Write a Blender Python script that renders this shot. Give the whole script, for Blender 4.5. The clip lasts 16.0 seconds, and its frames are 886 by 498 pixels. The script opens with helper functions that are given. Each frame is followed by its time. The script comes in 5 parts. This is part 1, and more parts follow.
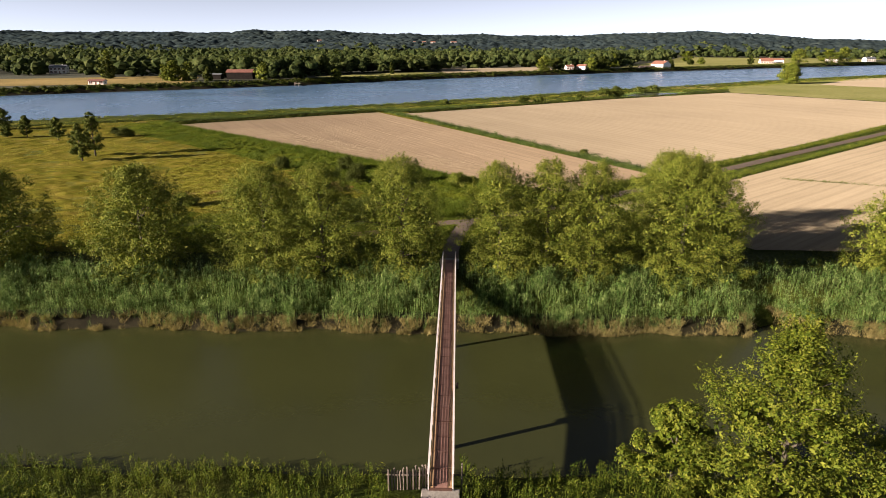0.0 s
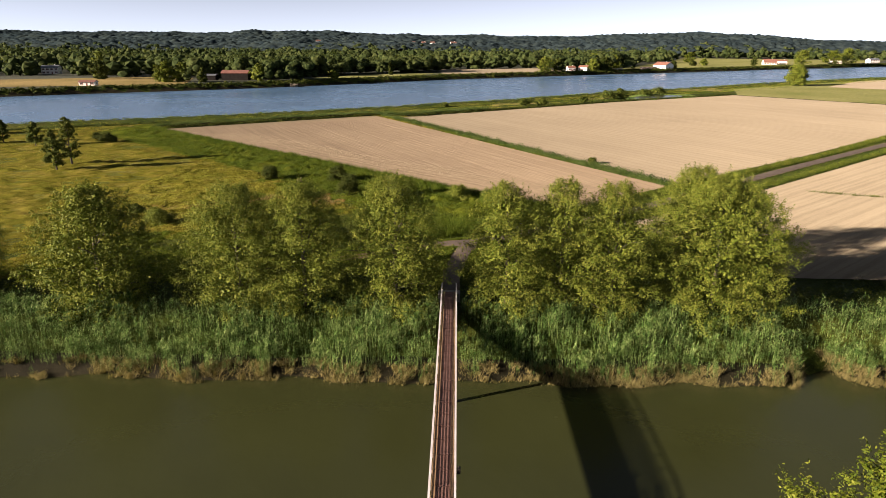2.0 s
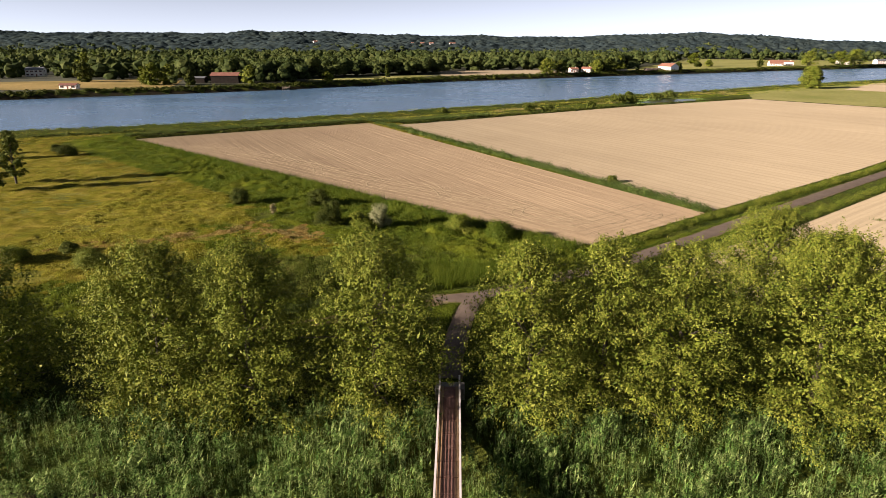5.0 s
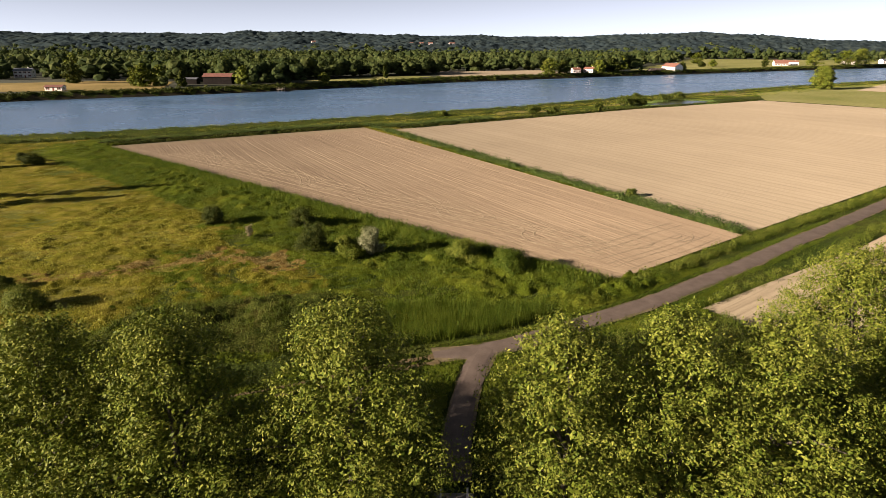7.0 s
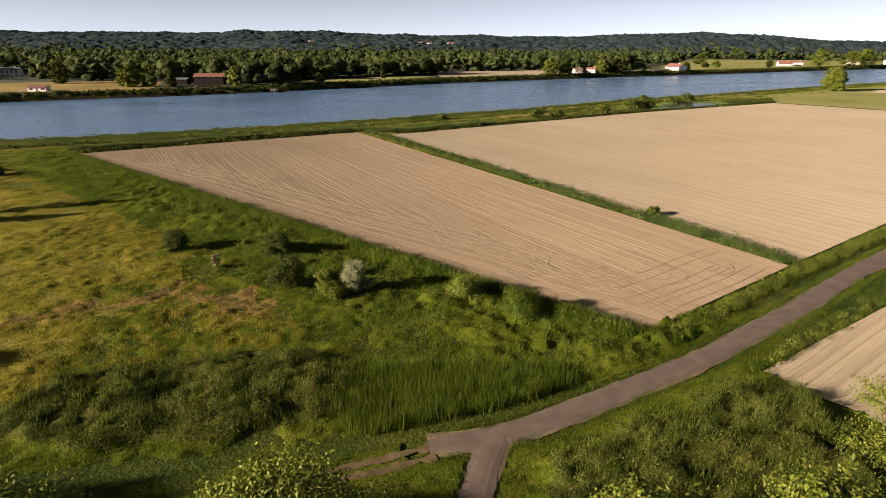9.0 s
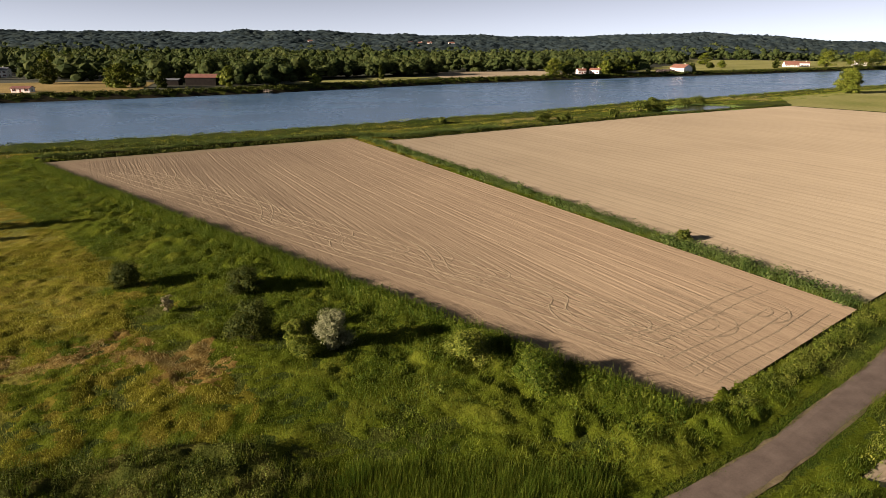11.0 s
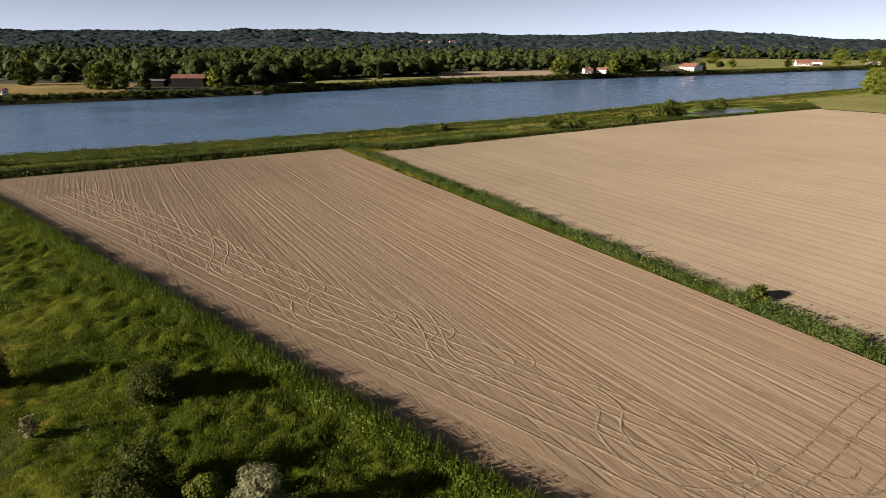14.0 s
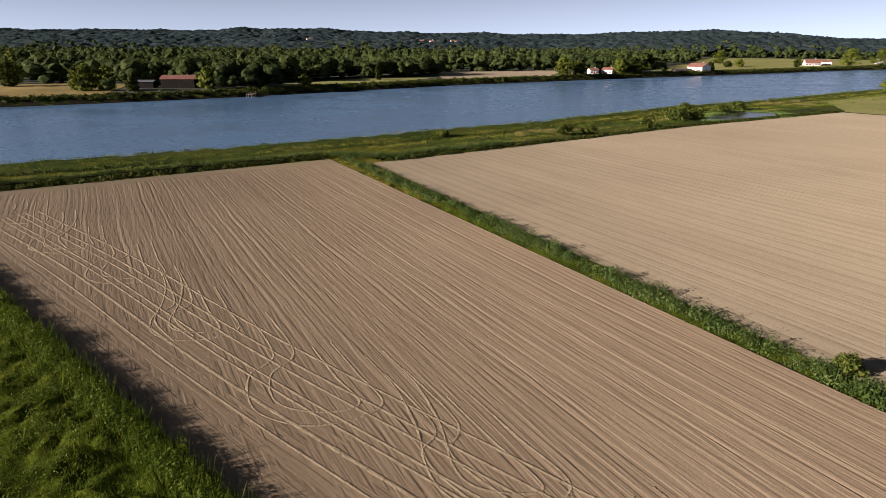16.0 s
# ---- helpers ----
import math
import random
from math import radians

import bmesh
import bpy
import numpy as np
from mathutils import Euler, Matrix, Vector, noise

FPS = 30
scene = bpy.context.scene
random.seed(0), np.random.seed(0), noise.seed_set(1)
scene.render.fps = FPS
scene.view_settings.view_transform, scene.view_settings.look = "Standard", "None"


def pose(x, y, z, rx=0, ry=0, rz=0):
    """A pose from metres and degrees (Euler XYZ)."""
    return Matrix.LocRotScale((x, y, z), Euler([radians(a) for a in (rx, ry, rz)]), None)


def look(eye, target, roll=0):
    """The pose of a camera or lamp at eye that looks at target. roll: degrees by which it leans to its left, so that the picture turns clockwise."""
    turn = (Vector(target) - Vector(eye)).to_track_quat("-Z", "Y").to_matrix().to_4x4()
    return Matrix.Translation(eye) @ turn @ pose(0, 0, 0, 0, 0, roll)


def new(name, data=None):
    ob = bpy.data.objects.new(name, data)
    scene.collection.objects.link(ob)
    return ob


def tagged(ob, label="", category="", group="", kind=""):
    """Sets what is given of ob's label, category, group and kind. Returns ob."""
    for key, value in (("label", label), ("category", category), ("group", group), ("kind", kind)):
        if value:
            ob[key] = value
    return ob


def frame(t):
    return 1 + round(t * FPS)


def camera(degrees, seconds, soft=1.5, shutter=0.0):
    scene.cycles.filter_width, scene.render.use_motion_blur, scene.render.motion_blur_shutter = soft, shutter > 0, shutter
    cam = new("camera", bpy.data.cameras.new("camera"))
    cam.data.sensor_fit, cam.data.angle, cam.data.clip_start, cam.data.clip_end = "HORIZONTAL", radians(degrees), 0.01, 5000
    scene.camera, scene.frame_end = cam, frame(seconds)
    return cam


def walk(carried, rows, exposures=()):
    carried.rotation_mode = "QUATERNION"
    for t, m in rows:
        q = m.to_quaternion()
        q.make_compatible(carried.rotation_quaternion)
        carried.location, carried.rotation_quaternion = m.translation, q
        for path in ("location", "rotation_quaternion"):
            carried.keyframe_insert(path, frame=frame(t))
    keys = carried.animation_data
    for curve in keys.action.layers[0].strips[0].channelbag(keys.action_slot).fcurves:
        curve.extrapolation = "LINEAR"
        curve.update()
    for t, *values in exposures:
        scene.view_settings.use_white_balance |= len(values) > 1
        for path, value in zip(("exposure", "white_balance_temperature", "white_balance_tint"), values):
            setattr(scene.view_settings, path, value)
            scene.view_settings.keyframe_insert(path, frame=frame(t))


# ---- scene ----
cam = camera(69.9, 16.0, soft=0.7, shutter=0.2)
PATH = [
    (0, (1.041, 3.791, 29.189), (0.999, 5.692, 28.568), 0.1),
    (0.5, (0.975, 6.28, 29.151), (0.933, 8.181, 28.53), 0.1),
    (1, (0.893, 8.903, 29.225), (0.851, 10.804, 28.604), 0.1),
    (1.5, (0.887, 11.719, 29.321), (0.847, 13.621, 28.701), 0.2),
    (2, (0.833, 14.802, 29.381), (0.793, 16.703, 28.761), 0.2),
    (2.5, (0.765, 18.023, 29.462), (0.726, 19.924, 28.842), 0.1),
    (3, (0.721, 21.415, 29.545), (0.683, 23.317, 28.925), 0.2),
    (3.5, (0.675, 24.907, 29.621), (0.637, 26.809, 29.002), 0.2),
    (4, (0.64, 28.599, 29.709), (0.602, 30.5, 29.09), 0.2),
    (6.5, (0.103, 47.113, 29.367), (0.067, 49.015, 28.75), 0.1),
    (7, (0.026, 50.852, 29.332), (-0.01, 52.754, 28.714), 0.1),
    (7.5, (-0.066, 54.599, 29.325), (-0.1, 56.501, 28.706), 0.2),
    (8, (-0.109, 58.348, 29.297), (-0.142, 60.25, 28.679), 0.2),
    (8.5, (-0.164, 62.058, 29.245), (-0.197, 63.96, 28.627), 0.2),
    (9, (-0.264, 65.809, 29.224), (-0.296, 67.711, 28.605), 0.2),
    (11.5, (-0.329, 85.01, 29.014), (-0.362, 86.912, 28.395), 0.3),
    (12, (-0.379, 89.042, 28.956), (-0.413, 90.944, 28.337), 0.3),
    (12.5, (-0.4, 93.105, 28.919), (-0.434, 95.006, 28.298), 0.3),
    (13, (-0.375, 97.198, 28.907), (-0.41, 99.099, 28.286), 0.3),
    (13.5, (-0.364, 101.364, 28.853), (-0.401, 103.265, 28.232), 0.2),
    (14, (-0.398, 105.624, 28.812), (-0.435, 107.524, 28.19), 0.2),
    (14.5, (-0.473, 109.935, 28.797), (-0.512, 111.835, 28.174), 0.3),
    (15, (-0.614, 114.391, 28.784), (-0.652, 116.291, 28.16), 0.2),
    (15.5, (-0.712, 118.88, 28.812), (-0.751, 120.779, 28.188), 0.2),
    (16, (-0.808, 123.097, 28.835), (-0.848, 124.996, 28.211), 0.2),
]
EXPOSURES = [(0, 2.24, 6220, 14), (4, 2.24, 6240, 14), (9, 1.98, 6400, 14), (12.5, 1.77, 6250, 14), (16, 1.65, 5750, 15)]
walk(cam, [(t, look(eye, target, roll)) for t, eye, target, roll in PATH], EXPOSURES)

# ---- world, sun ----
SUN_EL, SUN_DIR = radians(17.2), Vector((-0.926, -0.377, 0)).normalized()
world = bpy.data.worlds.new("sky")
scene.world = world
world.use_nodes = True
wn = world.node_tree
sky = wn.nodes.new("ShaderNodeTexSky")
sky.sky_type = "NISHITA"
sky.sun_disc = False
sky.sun_elevation = SUN_EL
sky.sun_rotation = math.atan2(SUN_DIR.x, SUN_DIR.y)
sky.altitude, sky.air_density, sky.dust_density, sky.ozone_density = 30, 0.22, 0.1, 0.9
wn.nodes["Background"].inputs[1].default_value = 0.0365
haze = wn.nodes.new("ShaderNodeHueSaturation")  # a hazy evening, paler than clean air
haze.inputs["Saturation"].default_value = 0.30
wn.links.new(sky.outputs[0], haze.inputs["Color"])
wn.links.new(haze.outputs[0], wn.nodes["Background"].inputs[0])
sun_data = bpy.data.lights.new("sun", "SUN")
sun_data.energy, sun_data.angle, sun_data.color = 5.0, radians(0.8), (1.0, 0.80, 0.615)
sun = new("sun", sun_data)
sun_from = SUN_DIR * math.cos(SUN_EL) + Vector((0, 0, math.sin(SUN_EL)))
sun.matrix_world = look(sun_from * 300, (0, 0, 0))


# ---- materials ----
def nodes_of(name):
    m = bpy.data.materials.new(name)
    m.use_nodes = True
    return m, m.node_tree, m.node_tree.nodes["Principled BSDF"]


def ramp(nt, fac, cols):
    r = nt.nodes.new("ShaderNodeValToRGB")
    els = r.color_ramp.elements
    while len(els) < len(cols):
        els.new(0.5)
    for e, (p, c) in zip(els, cols):
        e.position, e.color = p, (*c, 1)
    nt.links.new(fac, r.inputs[0])
    return r.outputs[0]


def noise_tex(nt, scale, detail=4, rough=0.6, vec=None):
    n = nt.nodes.new("ShaderNodeTexNoise")
    n.inputs["Scale"].default_value, n.inputs["Detail"].default_value, n.inputs["Roughness"].default_value = scale, detail, rough
    if vec is None:
        vec = nt.nodes.new("ShaderNodeTexCoord").outputs["Object"]
    nt.links.new(vec, n.inputs["Vector"])
    return n.outputs[0]


def math_node(nt, op, a, b=None):
    n = nt.nodes.new("ShaderNodeMath")
    n.operation = op
    for i, v in enumerate((a, b)):
        if v is None:
            continue
        if isinstance(v, (int, float)):
            n.inputs[i].default_value = v
        else:
            nt.links.new(v, n.inputs[i])
    return n.outputs[0]


def mix_col(nt, fac, a, b, kind="MIX"):
    n = nt.nodes.new("ShaderNodeMix")
    n.data_type, n.blend_type = "RGBA", kind
    for sock, v in ((n.inputs[0], fac), (n.inputs[6], a), (n.inputs[7], b)):
        if isinstance(v, (int, float)):
            sock.default_value = v
        elif isinstance(v, tuple):
            sock.default_value = (*v, 1)
        else:
            nt.links.new(v, sock)
    return n.outputs[2]


def add_bump(nt, bsdf, height, strength, dist):
    b = nt.nodes.new("ShaderNodeBump")
    b.inputs["Strength"].default_value, b.inputs["Distance"].default_value = strength, dist
    nt.links.new(height, b.inputs["Height"])
    nt.links.new(b.outputs[0], bsdf.inputs["Normal"])


def surface(name, cols, big, fine, rough=0.85, bump=0.5, dist=0.05, spec=0.3, contrast=0.5, metal=0.0):
    """Two scales of noise: broad patches through the colour list, and a fine grain over them."""
    m, nt, b = nodes_of(name)
    col = ramp(nt, noise_tex(nt, big, 5, 0.6), cols)
    grain = noise_tex(nt, fine, 4, 0.65)
    shade = ramp(nt, grain, [(0.25, (1 - contrast,) * 3), (0.75, (1 + 0.0 * contrast,) * 3)])
    nt.links.new(mix_col(nt, 1.0, col, shade, "MULTIPLY"), b.inputs["Base Color"])
    b.inputs["Roughness"].default_value, b.inputs["Specular IOR Level"].default_value = rough, spec
    b.inputs["Metallic"].default_value = metal
    if bump:
        add_bump(nt, b, grain, bump, dist)
    return m


def leaf_mat(name, cols, through_share=0.2, rough=0.5, patch=0.35, own=0.55, shared=0.5):
    """Leaves: each one its own tone, with a broad drift of tone over the crown, and light through them."""
    m, nt, b = nodes_of(name)
    rnd = nt.nodes.new("ShaderNodeNewGeometry").outputs["Random Per Island"]
    drift = noise_tex(nt, patch, 3, 0.5)
    f = math_node(nt, "ADD", math_node(nt, "MULTIPLY", rnd, own), math_node(nt, "MULTIPLY", drift, shared))
    col = ramp(nt, f, cols)
    nt.links.new(col, b.inputs["Base Color"])
    b.inputs["Roughness"].default_value, b.inputs["Specular IOR Level"].default_value = rough, 0.06
    tr = nt.nodes.new("ShaderNodeBsdfTranslucent")
    nt.links.new(mix_col(nt, 1.0, col, (1.0, 1.0, 0.55), "MULTIPLY"), tr.inputs[0])
    mx = nt.nodes.new("ShaderNodeMixShader")
    mx.inputs[0].default_value = through_share
    nt.links.new(b.outputs[0], mx.inputs[1])
    nt.links.new(tr.outputs[0], mx.inputs[2])
    nt.links.new(mx.outputs[0], nt.nodes["Material Output"].inputs[0])
    return m


ROW = Vector((-79, 135, 0)).normalized()  # the way the furrows run


def soil(name, light, dark, rows=1.0, way=ROW):
    """Dry tilled soil: uneven drill rows, pairs of wheelings, clods and pale patches."""
    m, nt, b = nodes_of(name)
    pos = nt.nodes.new("ShaderNodeTexCoord").outputs["Object"]
    wn_ = nt.nodes.new("ShaderNodeTexNoise")
    wn_.inputs["Scale"].default_value = 0.05
    nt.links.new(pos, wn_.inputs["Vector"])
    sc = nt.nodes.new("ShaderNodeVectorMath")
    sc.operation = "MULTIPLY_ADD"
    sc.inputs[1].default_value = (1.0, 1.0, 0)
    nt.links.new(wn_.outputs["Color"], sc.inputs[0])
    nt.links.new(pos, sc.inputs[2])

    def along(vec, way):
        d = nt.nodes.new("ShaderNodeVectorMath")
        d.operation = "DOT_PRODUCT"
        d.inputs[1].default_value = way
        nt.links.new(vec, d.inputs[0])
        return d.outputs["Value"]

    across = along(sc.outputs[0], (way.y, -way.x, 0))
    run = along(pos, (way.x, way.y, 0))

    def lines(scale, stretch, detail, off):
        c = nt.nodes.new("ShaderNodeCombineXYZ")
        nt.links.new(across, c.inputs[0])
        nt.links.new(math_node(nt, "MULTIPLY", run, stretch), c.inputs[1])
        c.inputs[2].default_value = off
        return noise_tex(nt, scale, detail, 0.6, c.outputs[0])

    bands = lines(0.30, 0.03, 2, 1.0)
    rows_ = lines(2.3, 0.010, 2, 5.0)
    thin = lines(5.5, 0.05, 2, 9.0)
    furrow = ramp(nt, rows_, [(0.34, (0, 0, 0)), (0.46, (0.85, 0.85, 0.85)), (0.70, (1, 1, 1))])
    def comb(step, lo, hi):
        w = math_node(nt, "SINE", math_node(nt, "MULTIPLY", across, 2 * math.pi / step))
        return ramp(nt, math_node(nt, "ADD", math_node(nt, "MULTIPLY", w, 0.5), 0.5), [(lo, (0, 0, 0)), (hi, (1, 1, 1))])

    keep = ramp(nt, lines(0.8, 0.02, 3, 14.0), [(0.38, (0, 0, 0)), (0.58, (1, 1, 1))])
    drill = comb(0.97, 0.06, 0.4)
    pass_line = comb(2.91, 0.05, 0.22)
    drill = math_node(nt, "MAXIMUM", drill, math_node(nt, "SUBTRACT", 1.0, keep))
    fine = ramp(nt, thin, [(0.33, (0, 0, 0)), (0.55, (1, 1, 1))])
    clod = noise_tex(nt, 3.2, 6, 0.75)
    patch = noise_tex(nt, 0.018, 4, 0.6)
    f = math_node(nt, "MULTIPLY", furrow, 0.05)
    f = math_node(nt, "ADD", f, math_node(nt, "MULTIPLY", drill, 0.09 * rows))
    f = math_node(nt, "ADD", f, math_node(nt, "MULTIPLY", pass_line, 0.11 * rows))
    f = math_node(nt, "ADD", f, math_node(nt, "MULTIPLY", fine, 0.06))
    f = math_node(nt, "ADD", f, math_node(nt, "MULTIPLY", bands, 0.20))
    f = math_node(nt, "ADD", f, math_node(nt, "MULTIPLY", patch, 0.34))
    f = math_node(nt, "ADD", f, math_node(nt, "MULTIPLY", clod, 0.34))
    col = ramp(nt, f, [(0.34 + 0.07 * rows, dark), (0.86 + 0.07 * rows, light)])
    nt.links.new(col, b.inputs["Base Color"])
    b.inputs["Roughness"].default_value, b.inputs["Specular IOR Level"].default_value = 0.95, 0.1
    b.inputs["Diffuse Roughness"].default_value = 0.5
    h = math_node(nt, "ADD", math_node(nt, "MULTIPLY", drill, 1.0), math_node(nt, "MULTIPLY", clod, 0.9))
    h = math_node(nt, "ADD", h, math_node(nt, "MULTIPLY", fine, 0.3))
    add_bump(nt, b, h, 0.35, 0.06)
    return m


def water_mat(name, deep, rough, scale, height, stretch=(1, 1, 1)):
    m, nt, b = nodes_of(name)
    mp = nt.nodes.new("ShaderNodeMapping")
    mp.inputs["Scale"].default_value = stretch
    nt.links.new(nt.nodes.new("ShaderNodeTexCoord").outputs["Object"], mp.inputs[0])
    n1 = noise_tex(nt, scale, 3, 0.55, mp.outputs[0])
    n2 = noise_tex(nt, scale * 0.06, 4, 0.6, mp.outputs[0])
    col = ramp(nt, n2, [(0.3, deep), (0.75, tuple(c * 1.35 for c in deep))])
    nt.links.new(col, b.inputs["Base Color"])
    nt.links.new(ramp(nt, n2, [(0.35, (rough,) * 3), (0.7, (rough * 1.6,) * 3)]), b.inputs["Roughness"])
    b.inputs["IOR"].default_value = 1.33
    add_bump(nt, b, n1, 1.0, height)
    return m


M = {}
M["grass"] = surface("grass", [(0.3, (0.020, 0.038, 0.0053)), (0.5, (0.042, 0.059, 0.0086)), (0.72, (0.086, 0.089, 0.016))], 0.06, 2.2, 0.9, 1.0, 0.25, spec=0.05, contrast=0.6)
M["meadow"] = surface("meadow", [(0.3, (0.056, 0.076, 0.0092)), (0.46, (0.112, 0.117, 0.017)), (0.6, (0.172, 0.158, 0.028)), (0.76, (0.231, 0.188, 0.053))], 0.05, 1.4, 0.9, 1.0, 0.3, spec=0.05, contrast=0.55)
M["turf"] = surface("turf", [(0.3, (0.036, 0.057, 0.0049)), (0.5, (0.068, 0.089, 0.0070)), (0.7, (0.109, 0.122, 0.014))], 0.16, 4.5, 0.95, 1.0, 0.14, spec=0.02, contrast=0.6)
M["turf_gold"] = surface("turf_gold", [(0.3, (0.05328, 0.06068, 0.005074)), (0.5, (0.09211, 0.08765, 0.0086)), (0.7, (0.1391, 0.1163, 0.02064))], 0.2, 4.5, 0.95, 1.0, 0.14, spec=0.02, contrast=0.5)
M["turf_pale"] = surface("turf_pale", [(0.3, (0.07314, 0.08007, 0.00731)), (0.5, (0.1219, 0.1146, 0.01376)), (0.7, (0.1815, 0.1509, 0.0301))], 0.2, 4.5, 0.95, 1.0, 0.14, spec=0.02, contrast=0.45)
M["turf_scrub"] = surface("turf_scrub", [(0.3, (0.025, 0.035, 0.0064)), (0.5, (0.051, 0.061, 0.011)), (0.7, (0.092, 0.087, 0.021))], 0.35, 4.0, 0.95, 1.0, 0.2, spec=0.02, contrast=0.6)
M["turf_straw"] = surface("turf_straw", [(0.3, (0.093, 0.063, 0.015)), (0.5, (0.144, 0.099, 0.027)), (0.7, (0.195, 0.149, 0.050))], 0.4, 5.0, 0.95, 1.0, 0.12, spec=0.02, contrast=0.5)
M["woodland_floor"] = surface("woodland_floor", [(0.3, (0.013, 0.020, 0.0066)), (0.7, (0.033, 0.040, 0.013))], 0.05, 0.8, 0.95, 0.8, 0.3)
M["mud"] = surface("mud", [(0.3, (0.0092, 0.0086, 0.0046)), (0.7, (0.022, 0.020, 0.011))], 0.3, 4.0, 0.9, 0.6, 0.08, spec=0.05)
M["hay"] = surface("hay", [(0.3, (0.160, 0.131, 0.044)), (0.7, (0.305, 0.232, 0.095))], 0.02, 0.6, 0.95, 0.5, 0.2, spec=0.05)
M["pasture"] = surface("pasture", [(0.3, (0.171, 0.190, 0.052)), (0.7, (0.283, 0.274, 0.105))], 0.02, 0.6, 0.95, 0.5, 0.2, spec=0.05)
M["soil"] = soil("soil", (0.242, 0.207, 0.144), (0.112, 0.091, 0.061), 0.85)
M["soil_brown"] = soil("soil_brown", (0.240, 0.191, 0.127), (0.103, 0.076, 0.050), 0.5)
M["soil_side"] = soil("soil_side", (0.238, 0.203, 0.139), (0.110, 0.089, 0.059), 0.9, Vector((0.766, 0.643, 0)))
M["soil_head"] = soil("soil_head", (0.243, 0.194, 0.128), (0.105, 0.077, 0.051), 0.8, Vector((-0.752, 0.659, 0)))
M["soil_end"] = soil("soil_end", (0.231, 0.193, 0.122), (0.100, 0.078, 0.050), 0.5, Vector((0.83, 0.555, 0)))
M["pressed_soil"] = surface("pressed_soil", [(0.3, (0.151, 0.119, 0.077)), (0.7, (0.240, 0.196, 0.130))], 0.9, 3.0, 0.95, 1.0, 0.1, spec=0.1, contrast=0.25)
M["asphalt"] = surface("asphalt", [(0.3, (0.083, 0.065, 0.053)), (0.7, (0.125, 0.101, 0.083))], 0.5, 9.0, 0.9, 0.25, 0.01, spec=0.15, contrast=0.3)
M["gravel"] = surface("gravel", [(0.3, (0.086, 0.076, 0.040)), (0.5, (0.145, 0.119, 0.069)), (0.7, (0.224, 0.182, 0.119))], 0.35, 6.0, 0.95, 0.5, 0.03, spec=0.1)
M["dirt"] = surface("dirt", [(0.3, (0.062, 0.050, 0.022)), (0.5, (0.105, 0.080, 0.040)), (0.7, (0.150, 0.120, 0.068))], 0.6, 5.0, 0.95, 0.6, 0.04, spec=0.05)
M["canal_water"] = water_mat("canal_water", (0.020, 0.023, 0.0079), 0.18, 0.7, 0.02)
# part of the sky's blue reflection is put into the river's base colour
M["river_water"] = water_mat("river_water", (0.048, 0.094, 0.166), 0.2, 0.35, 0.25, (1, 1.4, 1))
M["leaf"] = leaf_mat("leaf", [(0.2, (0.034, 0.057, 0.0057)), (0.5, (0.086, 0.107, 0.012)), (0.8, (0.158, 0.168, 0.029))], 0.11, 0.55, 0.35, 0.5, 0.5)
M["leaf_light"] = leaf_mat("leaf_light", [(0.2, (0.022, 0.039, 0.0034)), (0.5, (0.055, 0.074, 0.0056)), (0.8, (0.112, 0.123, 0.015))], 0.12, 0.6)
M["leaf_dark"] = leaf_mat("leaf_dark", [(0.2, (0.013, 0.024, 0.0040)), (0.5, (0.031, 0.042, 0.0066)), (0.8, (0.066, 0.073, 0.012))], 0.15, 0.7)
M["bramble"] = leaf_mat("bramble", [(0.2, (0.021, 0.035, 0.0051)), (0.5, (0.048, 0.065, 0.0093)), (0.8, (0.095, 0.105, 0.019))], 0.12, 0.7)
M["leaf_far"] = leaf_mat("leaf_far", [(0.30, (0.02037, 0.0336, 0.01092)), (0.5, (0.03585, 0.05208, 0.01512)), (0.72, (0.06518, 0.0798, 0.02436))], 0.4, 0.8, 0.014, 0.35, 0.72)
# the blue of distance haze is mixed into the hill leaf colour
M["leaf_hill_haze"] = surface("leaf_hill_haze", [(0.35, (0.018, 0.028, 0.034)), (0.5, (0.025, 0.037, 0.040)), (0.65, (0.036, 0.049, 0.046))], 0.03, 0.25, 0.95, 0.4, 1.0, spec=0.0, contrast=0.25)
M["leaf_silver"] = leaf_mat("leaf_silver", [(0.2, (0.092, 0.104, 0.050)), (0.5, (0.156, 0.166, 0.090)), (0.8, (0.240, 0.244, 0.144))], 0.25, 0.7)
M["leaf_dry"] = leaf_mat("leaf_dry", [(0.2, (0.099, 0.081, 0.045)), (0.5, (0.163, 0.143, 0.085)), (0.8, (0.217, 0.199, 0.127))], 0.2)
M["reed"] = leaf_mat("reed", [(0.32, (0.019, 0.052, 0.0089)), (0.52, (0.070, 0.123, 0.027)), (0.74, (0.151, 0.193, 0.066))], 0.08, 0.6, 1.1, 0.35, 0.75)
M["reed_dry"] = leaf_mat("reed_dry", [(0.2, (0.084, 0.074, 0.024)), (0.5, (0.162, 0.138, 0.052)), (0.8, (0.252, 0.216, 0.098))], 0.25, 0.6, 0.3)
M["straw"] = leaf_mat("straw", [(0.2, (0.104, 0.080, 0.026)), (0.5, (0.175, 0.140, 0.053)), (0.8, (0.252, 0.214, 0.093))], 0.2, 0.7, 0.4)
M["blade_green"] = leaf_mat("blade_green", [(0.2, (0.021, 0.047, 0.0044)), (0.5, (0.056, 0.082, 0.0075)), (0.8, (0.103, 0.118, 0.015))], 0.3, 0.6, 0.06)
M["blade_gold"] = leaf_mat("blade_gold", [(0.25, (0.079, 0.095, 0.0085)), (0.5, (0.147, 0.151, 0.019)), (0.8, (0.237, 0.216, 0.048))], 0.3, 0.6, 0.06, 0.3, 0.75)
